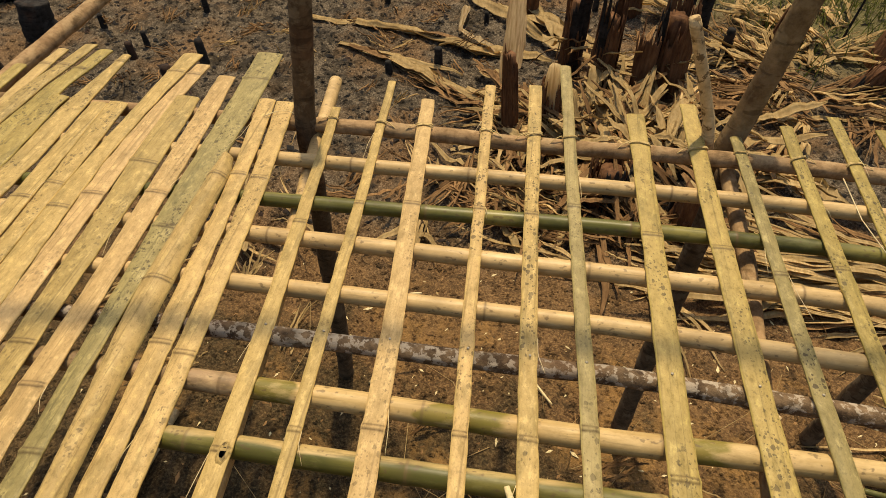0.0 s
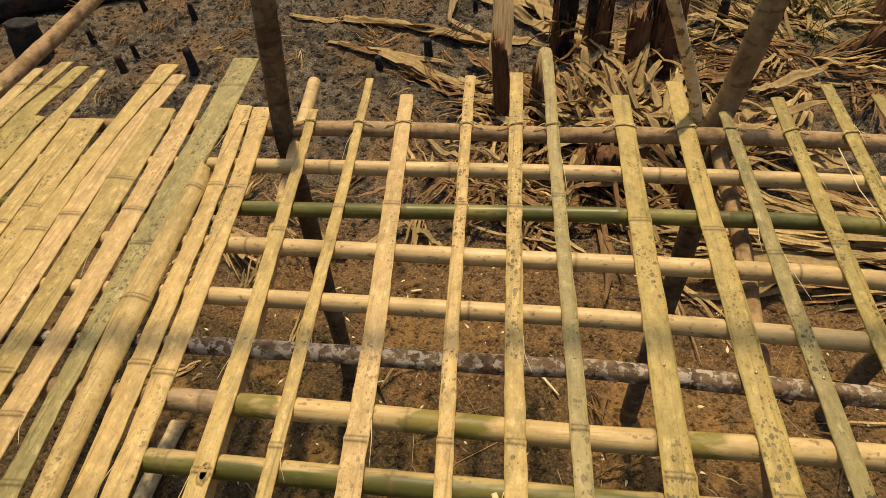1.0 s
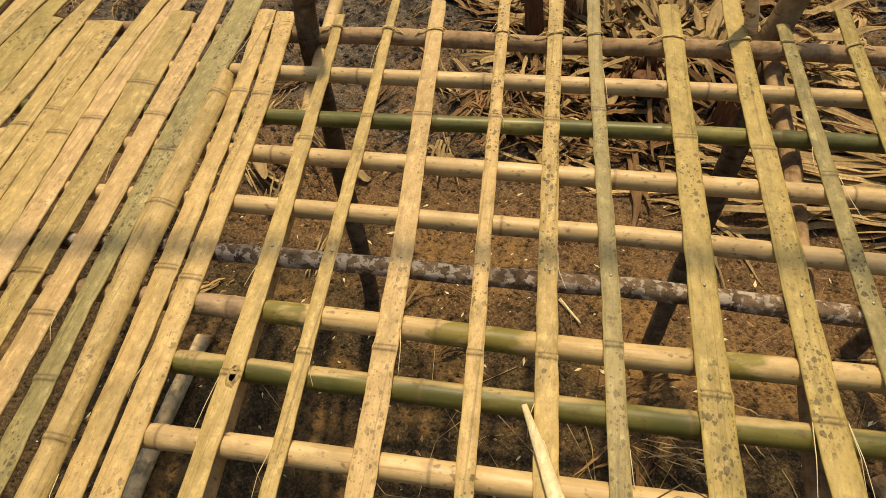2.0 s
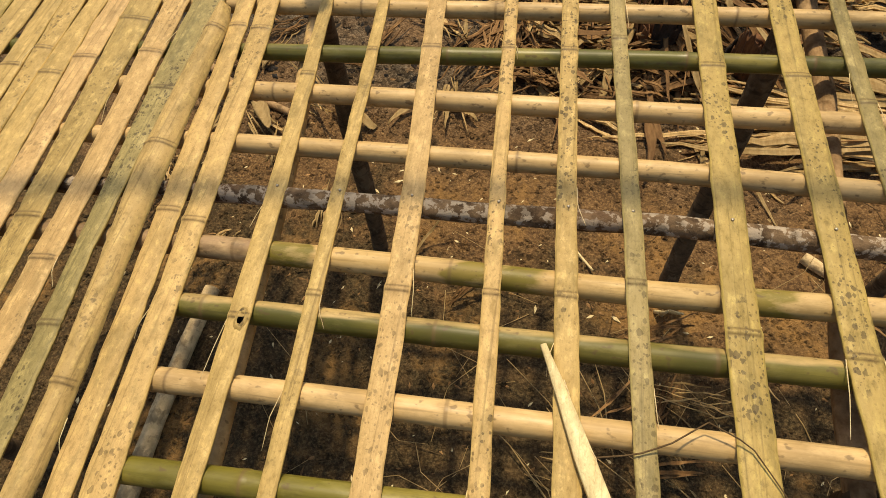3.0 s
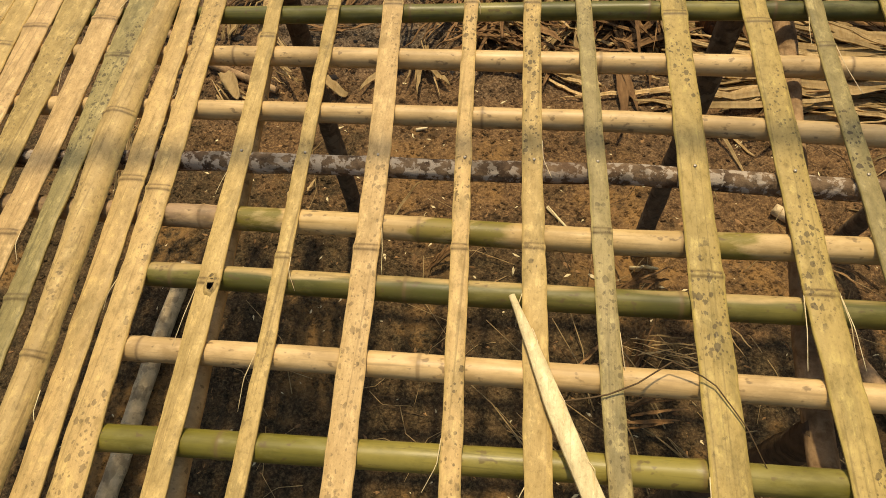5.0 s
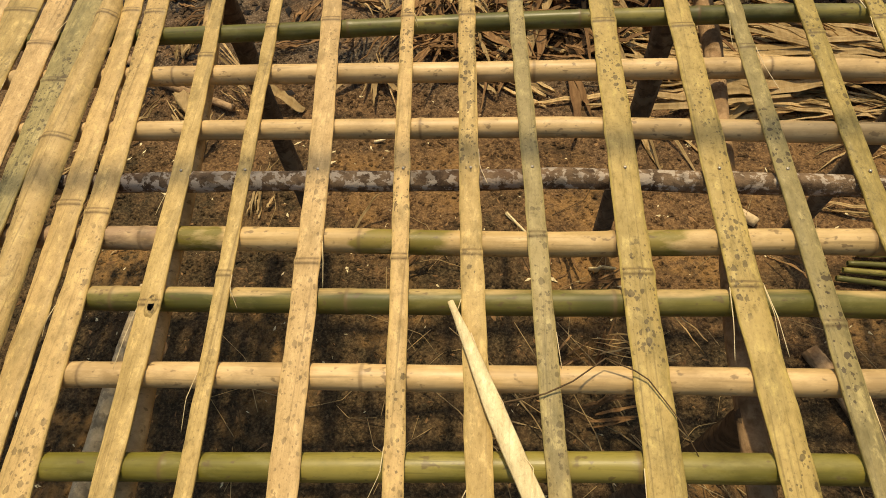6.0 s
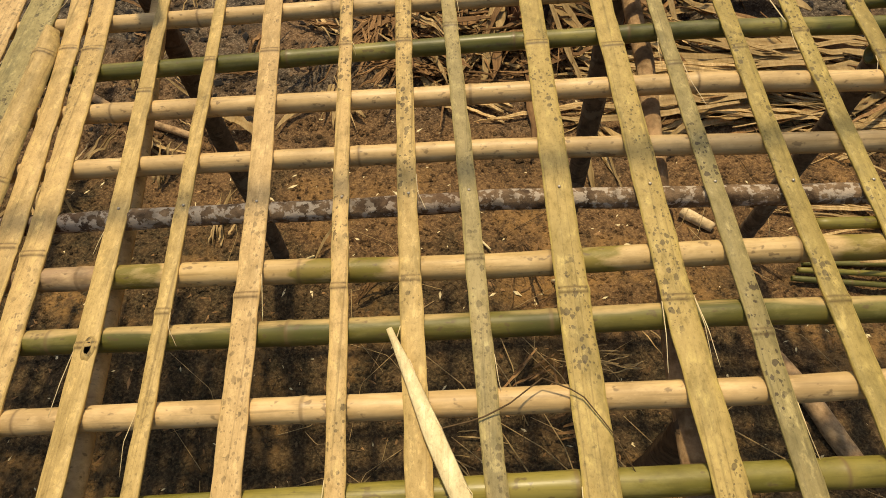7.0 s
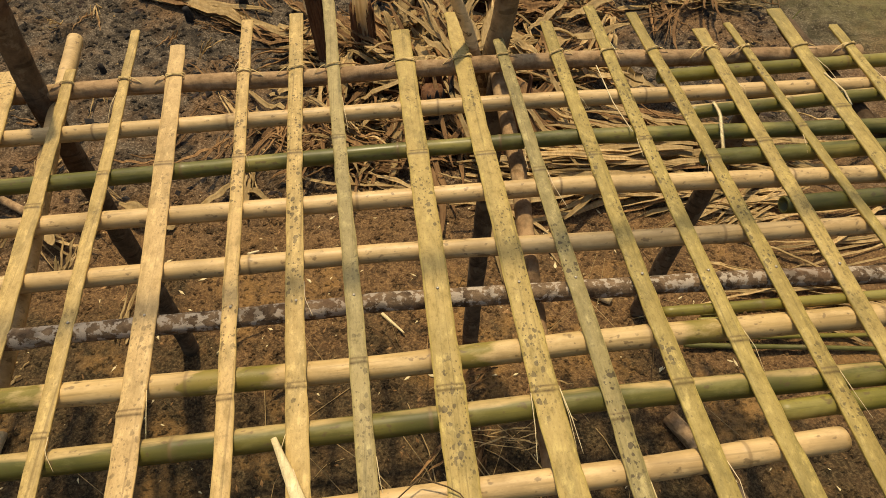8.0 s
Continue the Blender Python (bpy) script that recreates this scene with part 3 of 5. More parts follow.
def slat(points, material=M_SLAT, nodes=(), seed=0.0, nailed=True, tied=True, label="", **more):
    ob = part("slat", slat_mesh("slat", points, material, nodes, seed=seed, **more), platform, label)
    ys, xs, ws = [p[1] for p in points][::-1], [p[0] for p in points][::-1], [p[2] for p in points][::-1]
    if nailed:
        x = float(np.interp(0.67, ys, xs))
        part("nail", nail_mesh(x + 0.002, float(np.interp(x, [p[0] for p in GREY_LOG], [p[1] for p in GREY_LOG])) + 0.008), ob)
    if tied:
        y = float(np.interp(xs[-1], [p[0] for p in EDGE_LOG], [p[1] for p in EDGE_LOG]))
        part("tie", tie_mesh(float(np.interp(y, ys, xs)), y, float(np.interp(y, ys, ws)), 0.035, int(seed * 7)), ob)
    return ob


# open slats, spaced apart
slat([(-0.354, 1.387, 0.0234), (-0.319, 1, 0.0304), (-0.296, 0.7, 0.0338), (-0.277, 0.4, 0.0363), (-0.265, 0.15, 0.0339)], M_SLAT_BARE, (0.953, 0.435), 1.0)
slat([(-0.231, 1.534, 0.0213), (-0.199, 1, 0.0255), (-0.183, 0.7, 0.025), (-0.168, 0.4, 0.0246), (-0.157, 0.15, 0.0246)], M_SLAT_BARE, (1.029, 0.485), 2.0)
slat([(-0.114, 1.455, 0.0364), (-0.079, 1, 0.0394), (-0.058, 0.7, 0.0394), (-0.039, 0.4, 0.0397), (-0.025, 0.15, 0.0405)], M_SLAT_PEACH, (1.044, 0.506), 3.0)
slat([(0.046, 1.545, 0.0285), (0.071, 1, 0.0258), (0.086, 0.7, 0.0269), (0.103, 0.4, 0.0276), (0.117, 0.15, 0.0276)], M_SLAT, (1.048, 0.515), 4.0)
slat([(0.172, 1.559, 0.0355), (0.186, 1, 0.0315), (0.197, 0.7, 0.0329), (0.211, 0.4, 0.0351), (0.224, 0.15, 0.0355)], M_SLAT, (1.045, 0.522), 5.0)
slat([(0.25, 1.674, 0.0317), (0.282, 1, 0.0287), (0.296, 0.7, 0.0293), (0.31, 0.4, 0.0296), (0.321, 0.15, 0.0296)], M_SLAT_GREY, (1.080, 0.553), 6.0)
slat([(0.435, 1.453, 0.0452), (0.441, 1, 0.0443), (0.443, 0.7, 0.0461), (0.445, 0.4, 0.0474), (0.446, 0.15, 0.0474)], M_SLAT_GREEN, (1.015, 0.491), 7.0)
slat([(0.573, 1.517, 0.0407), (0.58, 1, 0.0438), (0.586, 0.7, 0.0445), (0.594, 0.4, 0.0443), (0.603, 0.15, 0.0428)], M_SLAT_GREEN, (0.994, 0.472), 8.0)
slat([(0.674, 1.386, 0.0274), (0.68, 1, 0.0283), (0.687, 0.7, 0.0295), (0.695, 0.4, 0.0306), (0.702, 0.15, 0.0306)], M_SLAT_GREY, (0.937, 0.415), 9.0)
slat([(0.806, 1.447, 0.031), (0.804, 1, 0.0319), (0.806, 0.7, 0.0325), (0.811, 0.4, 0.033), (0.818, 0.15, 0.033)], M_SLAT_GREEN, (0.966, 0.459), 10.0)
slat([(0.934, 1.5, 0.029), (0.924, 1, 0.03), (0.925, 0.7, 0.0293), (0.929, 0.4, 0.0307), (0.936, 0.15, 0.032)], M_SLAT_GREEN, (1.00, 0.52), 11.0)
slat([(1.036, 1.46, 0.027), (1.046, 1, 0.0305), (1.048, 0.7, 0.0297), (1.048, 0.4, 0.0296), (1.045, 0.15, 0.03)], M_SLAT_GREEN, (0.93, 0.45), 12.0)
slat([(1.185, 1.37, 0.034), (1.174, 1, 0.0313), (1.165, 0.7, 0.0318), (1.157, 0.4, 0.032), (1.15, 0.15, 0.032)], M_SLAT_GREEN, (0.965, 0.44), 13.0)
slat([(1.264, 1.386, 0.018), (1.274, 1, 0.021), (1.282, 0.7, 0.021), (1.29, 0.4, 0.021), (1.297, 0.15, 0.021)], M_SLAT_GREEN, (1.0, 0.5), 14.0)
slat([(1.408, 1.43, 0.038), (1.392, 1, 0.038), (1.381, 0.7, 0.038), (1.371, 0.4, 0.038), (1.362, 0.15, 0.038)], M_SLAT_GREEN, (1.05, 0.6), 15.0)
slat([(1.527, 1.345, 0.024), (1.512, 1, 0.03), (1.498, 0.7, 0.03), (1.484, 0.4, 0.03), (1.472, 0.15, 0.03)], M_SLAT_GREEN, (1.0, 0.55), 16.0)

# the part of the floor that is already closed
D = dict(nailed=False, tied=False, gap=0.0060, roll=0.014, ragged=0.0020, arch=0.0030)
slat([(-0.499, 1.395, 0.06), (-0.485, 1.3, 0.055), (-0.46, 1.1, 0.049), (-0.441, 0.9, 0.046), (-0.426, 0.7, 0.046), (-0.412, 0.5, 0.047), (-0.397, 0.3, 0.05), (-0.38, 0.1, 0.053)], M_SLAT, (1.085, 0.60), 41.0, lift=0.0000, **D)
slat([(-0.554, 1.4, 0.052), (-0.539, 1.3, 0.051), (-0.511, 1.1, 0.044), (-0.491, 0.9, 0.045), (-0.476, 0.7, 0.048), (-0.463, 0.5, 0.049), (-0.45, 0.3, 0.049), (-0.436, 0.1, 0.048)], M_SLAT, (1.09, 0.615), 42.0, lift=0.0020, **D)
slat([(-0.565, 1.145, 0.032), (-0.56, 1.1, 0.052), (-0.552, 0.9, 0.059), (-0.542, 0.7, 0.068), (-0.524, 0.5, 0.057), (-0.507, 0.3, 0.052), (-0.495, 0.1, 0.052)], M_SLAT_CLEAN, (1.070, 0.750, 0.30), 43.0, lift=0.018, thick=0.004, label="half-round length of bamboo", **dict(D, arch=0.019, roll=0.0))
slat([(-0.631, 1.64, 0.085), (-0.622, 1.5, 0.085), (-0.617, 1.4, 0.085), (-0.614, 1.3, 0.085), (-0.61, 1.1, 0.075), (-0.607, 0.9, 0.06), (-0.601, 0.7, 0.049), (-0.59, 0.5, 0.047), (-0.574, 0.3, 0.052), (-0.562, 0.1, 0.052)], M_SLAT_GREY, (1.50, 0.90, 0.389), 44.0, lift=0.0009, **D)
slat([(-0.712, 1.498, 0.058), (-0.704, 1.4, 0.059), (-0.696, 1.3, 0.059), (-0.682, 1.1, 0.058), (-0.67, 0.9, 0.057), (-0.661, 0.7, 0.056), (-0.654, 0.5, 0.058), (-0.644, 0.3, 0.06), (-0.632, 0.1, 0.06)], M_SLAT_PEACH, (1.00, 0.50), 45.0, lift=0.0023, **D)
slat([(-0.778, 1.386, 0.071), (-0.771, 1.3, 0.075), (-0.761, 1.1, 0.075), (-0.751, 0.9, 0.067), (-0.738, 0.7, 0.062), (-0.724, 0.5, 0.063), (-0.712, 0.3, 0.063), (-0.7, 0.1, 0.063)], M_SLAT_CLEAN, (1.105, 0.58), 46.0, lift=0.0013, **D)
slat([(-0.809, 1.551, 0.05), (-0.814, 1.5, 0.052), (-0.822, 1.4, 0.056), (-0.828, 1.3, 0.059), (-0.829, 1.1, 0.061), (-0.818, 0.9, 0.055), (-0.802, 0.7, 0.05), (-0.79, 0.5, 0.05), (-0.778, 0.3, 0.05), (-0.766, 0.1, 0.05)], M_SLAT_PEACH, (1.50, 0.98), 47.0, lift=0.0016, **D)
slat([(-0.866, 1.609, 0.068), (-0.874, 1.5, 0.061), (-0.881, 1.4, 0.054), (-0.885, 1.3, 0.049), (-0.886, 1.1, 0.049), (-0.877, 0.9, 0.06), (-0.863, 0.7, 0.068), (-0.851, 0.5, 0.068), (-0.839, 0.3, 0.068), (-0.827, 0.1, 0.068)], M_SLAT_BARE, (1.51, 0.93), 48.0, lift=0.0009, **D)
slat([(-0.953, 1.334, 0.056), (-0.939, 1.1, 0.053), (-0.928, 0.9, 0.051), (-0.916, 0.7, 0.051), (-0.904, 0.5, 0.051), (-0.892, 0.3, 0.051), (-0.88, 0.1, 0.051)], M_SLAT, (1.0, 0.5), 49.0, lift=0.0039, **D)
slat([(-1.013, 1.332, 0.053), (-1, 1.1, 0.058), (-0.988, 0.9, 0.06), (-0.976, 0.7, 0.06), (-0.964, 0.5, 0.06), (-0.952, 0.3, 0.06), (-0.94, 0.1, 0.06)], M_SLAT_BARE, (0.95,), 50.0, lift=-0.0006, **D)
slat([(-1.067, 1.577, 0.032), (-1.069, 1.5, 0.037), (-1.072, 1.4, 0.049), (-1.074, 1.3, 0.061), (-1.066, 1.1, 0.064), (-1.066, 0.9, 0.064), (-1.066, 0.7, 0.064), (-1.066, 0.5, 0.064), (-1.066, 0.3, 0.064), (-1.066, 0.1, 0.064)], M_SLAT, (1.54, 0.9), 51.0, lift=0.0024, **D)
slat([(-1.14, 1.346, 0.061), (-1.145, 1.3, 0.061), (-1.133, 1.1, 0.064), (-1.133, 0.9, 0.064), (-1.133, 0.7, 0.064), (-1.133, 0.5, 0.064), (-1.133, 0.3, 0.064), (-1.133, 0.1, 0.064)], M_SLAT_GREEN, (1.0,), 52.0, lift=0.0032, **D)
slat([(-1.151, 1.601, 0.053), (-1.164, 1.5, 0.055), (-1.184, 1.4, 0.059), (-1.188, 1.3, 0.061), (-1.202, 1.1, 0.058), (-1.202, 0.9, 0.058), (-1.202, 0.7, 0.058), (-1.202, 0.5, 0.058), (-1.202, 0.3, 0.058), (-1.202, 0.1, 0.058)], M_SLAT_GREEN, (1.49, 0.9), 53.0, lift=-0.0000, **D)
slat([(-1.209, 1.62, 0.049), (-1.224, 1.5, 0.049), (-1.244, 1.4, 0.053), (-1.249, 1.3, 0.054), (-1.26, 1.1, 0.052), (-1.26, 0.9, 0.052), (-1.26, 0.7, 0.052), (-1.26, 0.5, 0.052), (-1.26, 0.3, 0.052), (-1.26, 0.1, 0.052)], M_SLAT_CLEAN, (1.5, 0.95), 54.0, lift=0.0036, **D)
slat([(-1.285, 1.587, 0.037), (-1.288, 1.5, 0.042), (-1.288, 1.4, 0.045), (-1.282, 1.3, 0.045), (-1.308, 1.1, 0.04), (-1.308, 0.9, 0.04), (-1.308, 0.7, 0.04), (-1.308, 0.5, 0.04), (-1.308, 0.3, 0.04), (-1.308, 0.1, 0.04)], M_SLAT_CLEAN, (1.5, 1.0), 55.0, lift=0.0022, **D)
slat([(-1.361, 1.49, 0.05), (-1.363, 1.3, 0.05), (-1.366, 1.1, 0.05), (-1.368, 0.9, 0.05), (-1.37, 0.7, 0.05), (-1.373, 0.5, 0.05), (-1.375, 0.3, 0.05), (-1.378, 0.1, 0.05)], M_SLAT_GREEN, (1.2, 0.7), 56.0, lift=0.0004, **D)


# ---- loose things on the platform ----
def splinter():
    """A held pointing stick of split bamboo, set still askew over the slats, frayed at its end."""
    verts, faces = [], []
    a, b = Vector((0.177, 0.438, TOP + 0.006)), Vector((0.312, 0.120, TOP + 0.008))
    d = (b - a).normalized()
    side = d.cross(Vector((0, 0, 1))).normalized()
    for i in range(25):
        f = i / 24
        w = 0.009 + 0.018 * min(1, f * 2.2) + 0.0012 * wob(f * 9, 3, 3)
        c = a.lerp(b, f) + side * 0.003 * wob(f * 3, 1, 1)
        for u, v in ((-0.5, 0.0), (-0.45, 0.0045), (0.0, 0.0055), (0.45, 0.0045), (0.5, 0.0), (0.0, -0.0005)):
            verts.append(c + side * u * w + Vector((0, 0, v)))
    stick = thing("pointing_stick", "pale split of bamboo, a held pointing stick set still over the slats", "bamboo strip", (0, 0, 0))
    part("strip", mesh_of("strip", verts, rings((6, 25)), M_RAW), stick)
    for k in range(3):
        f = 0.15 + 0.25 * k
        c = a.lerp(b, f)
        pts = [c + Vector((0.010, 0, 0.004)), c + Vector((0.018 + 0.004 * k, -0.02, 0.006)), c + Vector((0.016, -0.06, 0.005))]
        part("frayed_fibre", pole_mesh("frayed_fibre", pts, (0.0008, 0.0003), M_RAW, (), 5, 0.0, k, False, 0.0), stick)


def thin_stalk(name, pts, r, material, label, category, group="", seed=0.0):
    ob = new(name, pole_mesh(name, pts, r, material, (), 6, 0.004, seed, False, 0.0, 0.1))
    return tagged(ob, label, category, group)


splinter()
thin_stalk("twig", [(0.228, 0.292, TOP + 0.004), (0.300, 0.307, TOP + 0.004), (0.340, 0.324, TOP + 0.010), (0.386, 0.356, TOP + 0.014)], (0.0013, 0.0010), M_TWIG, "thin dry brown twig lying on the slats", "twig", "twigs on the slats", 2.0)
thin_stalk("twig", [(0.386, 0.356, TOP + 0.014), (0.435, 0.336, TOP + 0.008), (0.470, 0.284, TOP + 0.004), (0.495, 0.235, TOP - 0.012)], (0.0012, 0.0007), M_TWIG, "thin dry brown twig lying on the slats", "twig", "twigs on the slats", 3.0)

# knot hole in the first open slat; its inner shade is a black disc
def knot_hole():
    c, k = Vector((-0.273, 0.430, TOP + 0.0006)), 16

    def rounds(rows, seed):
        return [c + Vector((0.72 * r * (1 + 0.25 * wob(j * 0.8, seed, 1)) * math.cos(2 * math.pi * j / k), 1.3 * r * (1 + 0.25 * wob(j * 0.8, seed, 1)) * math.sin(2 * math.pi * j / k), z)) for r, z in rows for j in range(k)]

    knot = part("knot", mesh_of("knot", rounds(((0.0150, -0.0006), (0.0120, 0.0016), (0.0090, 0.0020), (0.0066, 0.0006)), 3), rings((k, 4), False), M_SLAT_CLEAN), bpy.data.objects["slat"], "raised rim of a knot")
    part("hole", mesh_of("hole", rounds(((0.0072, 0.0009), (0.0040, 0.0006), (0.0006, 0.0004)), 3), rings((k, 3)), M_CHAR), knot, "black disc as the shade inside a knot hole")


knot_hole()


def frayed_edges():
    """Loose fibres that stand off the cut edges of the slats."""
    g = random.Random(77)
    slats = [o for o in bpy.data.objects if o.parent == platform and o.name.split(".")[0] == "slat"]
    for n, ob in enumerate(slats[:26]):
        vs = ob.data.vertices
        rows = len(vs) // 10
        for k in range(g.choice((1, 2, 2, 3)) if n < 16 else 1):
            i = g.randrange(int(rows * 0.12), int(rows * 0.97))
            side = g.choice((0, 6))
            p = vs[i * 10 + side].co.copy()
            out = -1.0 if side == 0 else 1.0
            run = g.uniform(0.02, 0.11)
            mid = p + Vector((out * g.uniform(0.002, 0.008), -0.5 * run, g.uniform(-0.004, 0.005)))
            tip = p + Vector((out * g.uniform(0.004, 0.020), -run, g.uniform(-0.02, 0.006)))
            part("fibre", pole_mesh("fibre", [p, mid, tip], (0.0008, 0.0004), M_RAW, (), 5, 0.002, g.random(), False, 0.0, 0.0, 0.01), ob)


frayed_edges()


def strap(pts, w):
    """A cut end of lashing hanging over the poles."""
    verts = []
    for i in range(9):
        f = i / 8 * (len(pts) - 1)
        a, b = pts[int(min(f, len(pts) - 2))], pts[int(min(f, len(pts) - 2)) + 1]
        c = Vector(a).lerp(Vector(b), f - int(min(f, len(pts) - 2)))
        verts += [c + Vector((-w, 0, 0)), c + Vector((0, 0, 0.001)), c + Vector((w, 0, 0)), c + Vector((0, 0, -0.0008))]
    part("lashing_end", mesh_of("lashing_end", verts, rings((4, 9)), M_RAW), platform, "pale loose end of lashing")


strap([(-0.530, 1.315, TOP + 0.004), (-0.505, 1.335, TOP + 0.008), (-0.475, 1.345, TOP + 0.006), (-0.455, 1.340, TOP + 0.002)], 0.0028)
strap([(1.115, 1.098, TOP - 0.004), (1.108, 1.050, TOP + 0.004), (1.090, 0.985, TOP - 0.006), (1.086, 0.955, TOP - 0.02)], 0.0045)
strap([(1.405, 1.16, TOP + 0.002), (1.425, 1.10, TOP - 0.004), (1.43, 1.065, TOP - 0.016)], 0.003)
strap([(0.885, 1.25, TOP + 0.002), (0.895, 1.13, TOP - 0.012), (0.902, 1.02, TOP + 0.001)], 0.0016)

# ---- on the ground ----
def ground_log(pts, r, material, label, seed, hollow=False):
    ob = new("log", pole_mesh("log", [(x, y, ground_height(x, y) + lift) for x, y, lift in pts], r, material, (), 14, 0.006, seed, hollow, 0.0, 0.12))
    return tagged(ob, label, "log")


ground_log([(-1.10, -0.05, 0.03), (-1.10, 0.5, 0.03), (-1.08, 1.0, 0.035)], (0.034, 0.030), M_WEATHERED, "weathered grey pole lying on the soil", 51.0)
ground_log([(1.28, 0.80, 0.03), (1.36, 0.64, 0.03), (1.46, 0.40, 0.03)], (0.030, 0.032), M_BROWN, "short brown log on the soil", 52.0)
ground_log([(1.11, 1.375, 0.025), (1.21, 1.29, 0.02)], (0.024, 0.02), M_WEATHERED, "short pale log end on the soil", 53.0)
ground_log([(-4.6, 4.05, 0.10), (-3.9, 4.45, 0.11), (-3.0, 4.75, 0.09)], (0.13, 0.11), M_CHAR, "fallen charred tree trunk", 54.0)
ground_log([(-1.75, 2.35, 0.03), (-1.30, 2.05, 0.03), (-0.95, 1.9, 0.03)], (0.022, 0.016), M_BROWN, "thin brown branch on the ash", 55.0)
for k in range(5):
    x, y = 1.44 + 0.03 * k, 1.02 + 0.032 * k
    cane = new("green_cane", pole_mesh("green_cane", [(x, y + 0.05, ground_height(x, y) + 0.015 + 0.012 * (k % 2)), (x + 0.75, y - 0.06 + 0.02 * k, ground_height(x + 0.75, y) + 0.02)], (0.011, 0.009), M_OLIVE if k % 2 else M_GREEN, (0.2, 0.45), 10, 0.008, 60.0 + k, True))
    tagged(cane, "thin green cane lying on the soil", "cane", "canes on the ground")


def stump(x, y, h, r, seed, label="charred fibrous banana stump in the ash", pale=False, lean=(0.0, 0.0), ragged=1.0):
    """A cut banana stem: a ragged core wrapped in layers of fibrous sheath, each with its own height."""
    rng = random.Random(seed)
    z0 = ground_height(x, y) - 0.04
    ob = thing("banana_stump", label, "stump", (x, y, z0), "banana stumps")

    def plate(a0, a1, r0, top, material, name, flare, tag="", bottom=0.0):
        verts, k, rows = [], 23, 11
        for skin in (0.0, -0.010):
            for i in range(rows):
                f = i / (rows - 1)
                for j in range(k):
                    u = j / (k - 1)
                    a = a0 + (a1 - a0) * u
                    rag = 1 + ragged * (0.45 * wob(u * 3.5, seed + a0, top * 5) + 0.36 * wob(u * 13, seed + a0, top * 7))
                    zz = bottom + (max(top * rag, bottom + 0.05) - bottom) * f
                    rr = r0 * (1 + 0.10 * wob(a * 3.0, f * 3.0, seed) + 0.16 * wob(a * 15, f * 0.8, seed)) * (1.18 - 0.25 * f) + flare * f * f + skin * (1 - 0.5 * f)
                    verts.append((rr * math.cos(a) + lean[0] * zz, rr * math.sin(a) + lean[1] * zz, zz))
        n = k * rows
        faces = []
        for i in range(rows - 1):
            for j in range(k - 1):
                q = i * k + j
                faces += [(q, q + 1, q + k + 1, q + k), (n + q + k, n + q + k + 1, n + q + 1, n + q)]
        for i in range(rows - 1):
            for j in (0, k - 1):
                q = i * k + j
                faces.append((q, q + k, n + q + k, n + q) if j == 0 else (q + k, q, n + q, n + q + k))
        for j in range(k - 1):
            q = (rows - 1) * k + j
            faces.append((q, q + 1, n + q + 1, n + q))
        part(name, mesh_of(name, verts, faces, material), ob, tag)

    core, k = [], 12
    for i in range(6):
        f = i / 5
        for j in range(k):
            a = 2 * math.pi * j / k
            rr = (0.86 if pale else 0.72) * r * (1.05 - (0.45 * f ** 6 if pale else 0.2 * f)) * (1 + 0.1 * wob(a * 2, f * 4, seed))
            core.append((rr * math.cos(a) + lean[0] * h * f, rr * math.sin(a) + lean[1] * h * f, (1.0 if pale else 0.86) * h * f + 0.05 * h * f * wob(a * 3, seed, 2)))
    part("core", mesh_of("core", core, rings((k, 6)), M_PALESHEATH if pale else M_SHEATH), ob)
    a = rng.uniform(0, 6)
    for layer in range(9):
        span = rng.uniform(1.1, 2.1)
        plate(a, a + span, r * rng.uniform(0.80, 1.05), h * rng.uniform(0.45, 0.80 if pale else 1.05), M_SHEATH if rng.random() < (0.78 if ragged > 0.5 else 1.0) else M_CHAR, "sheath", ragged * rng.uniform(-0.01, 0.03))
        a += span * rng.uniform(0.55, 0.85)
    return ob


stump_a = stump(0.075, 2.985, 0.62, 0.047, 1, "tall split banana stump with a pale torn sheath", lean=(-0.05, 0.0), ragged=0.3)


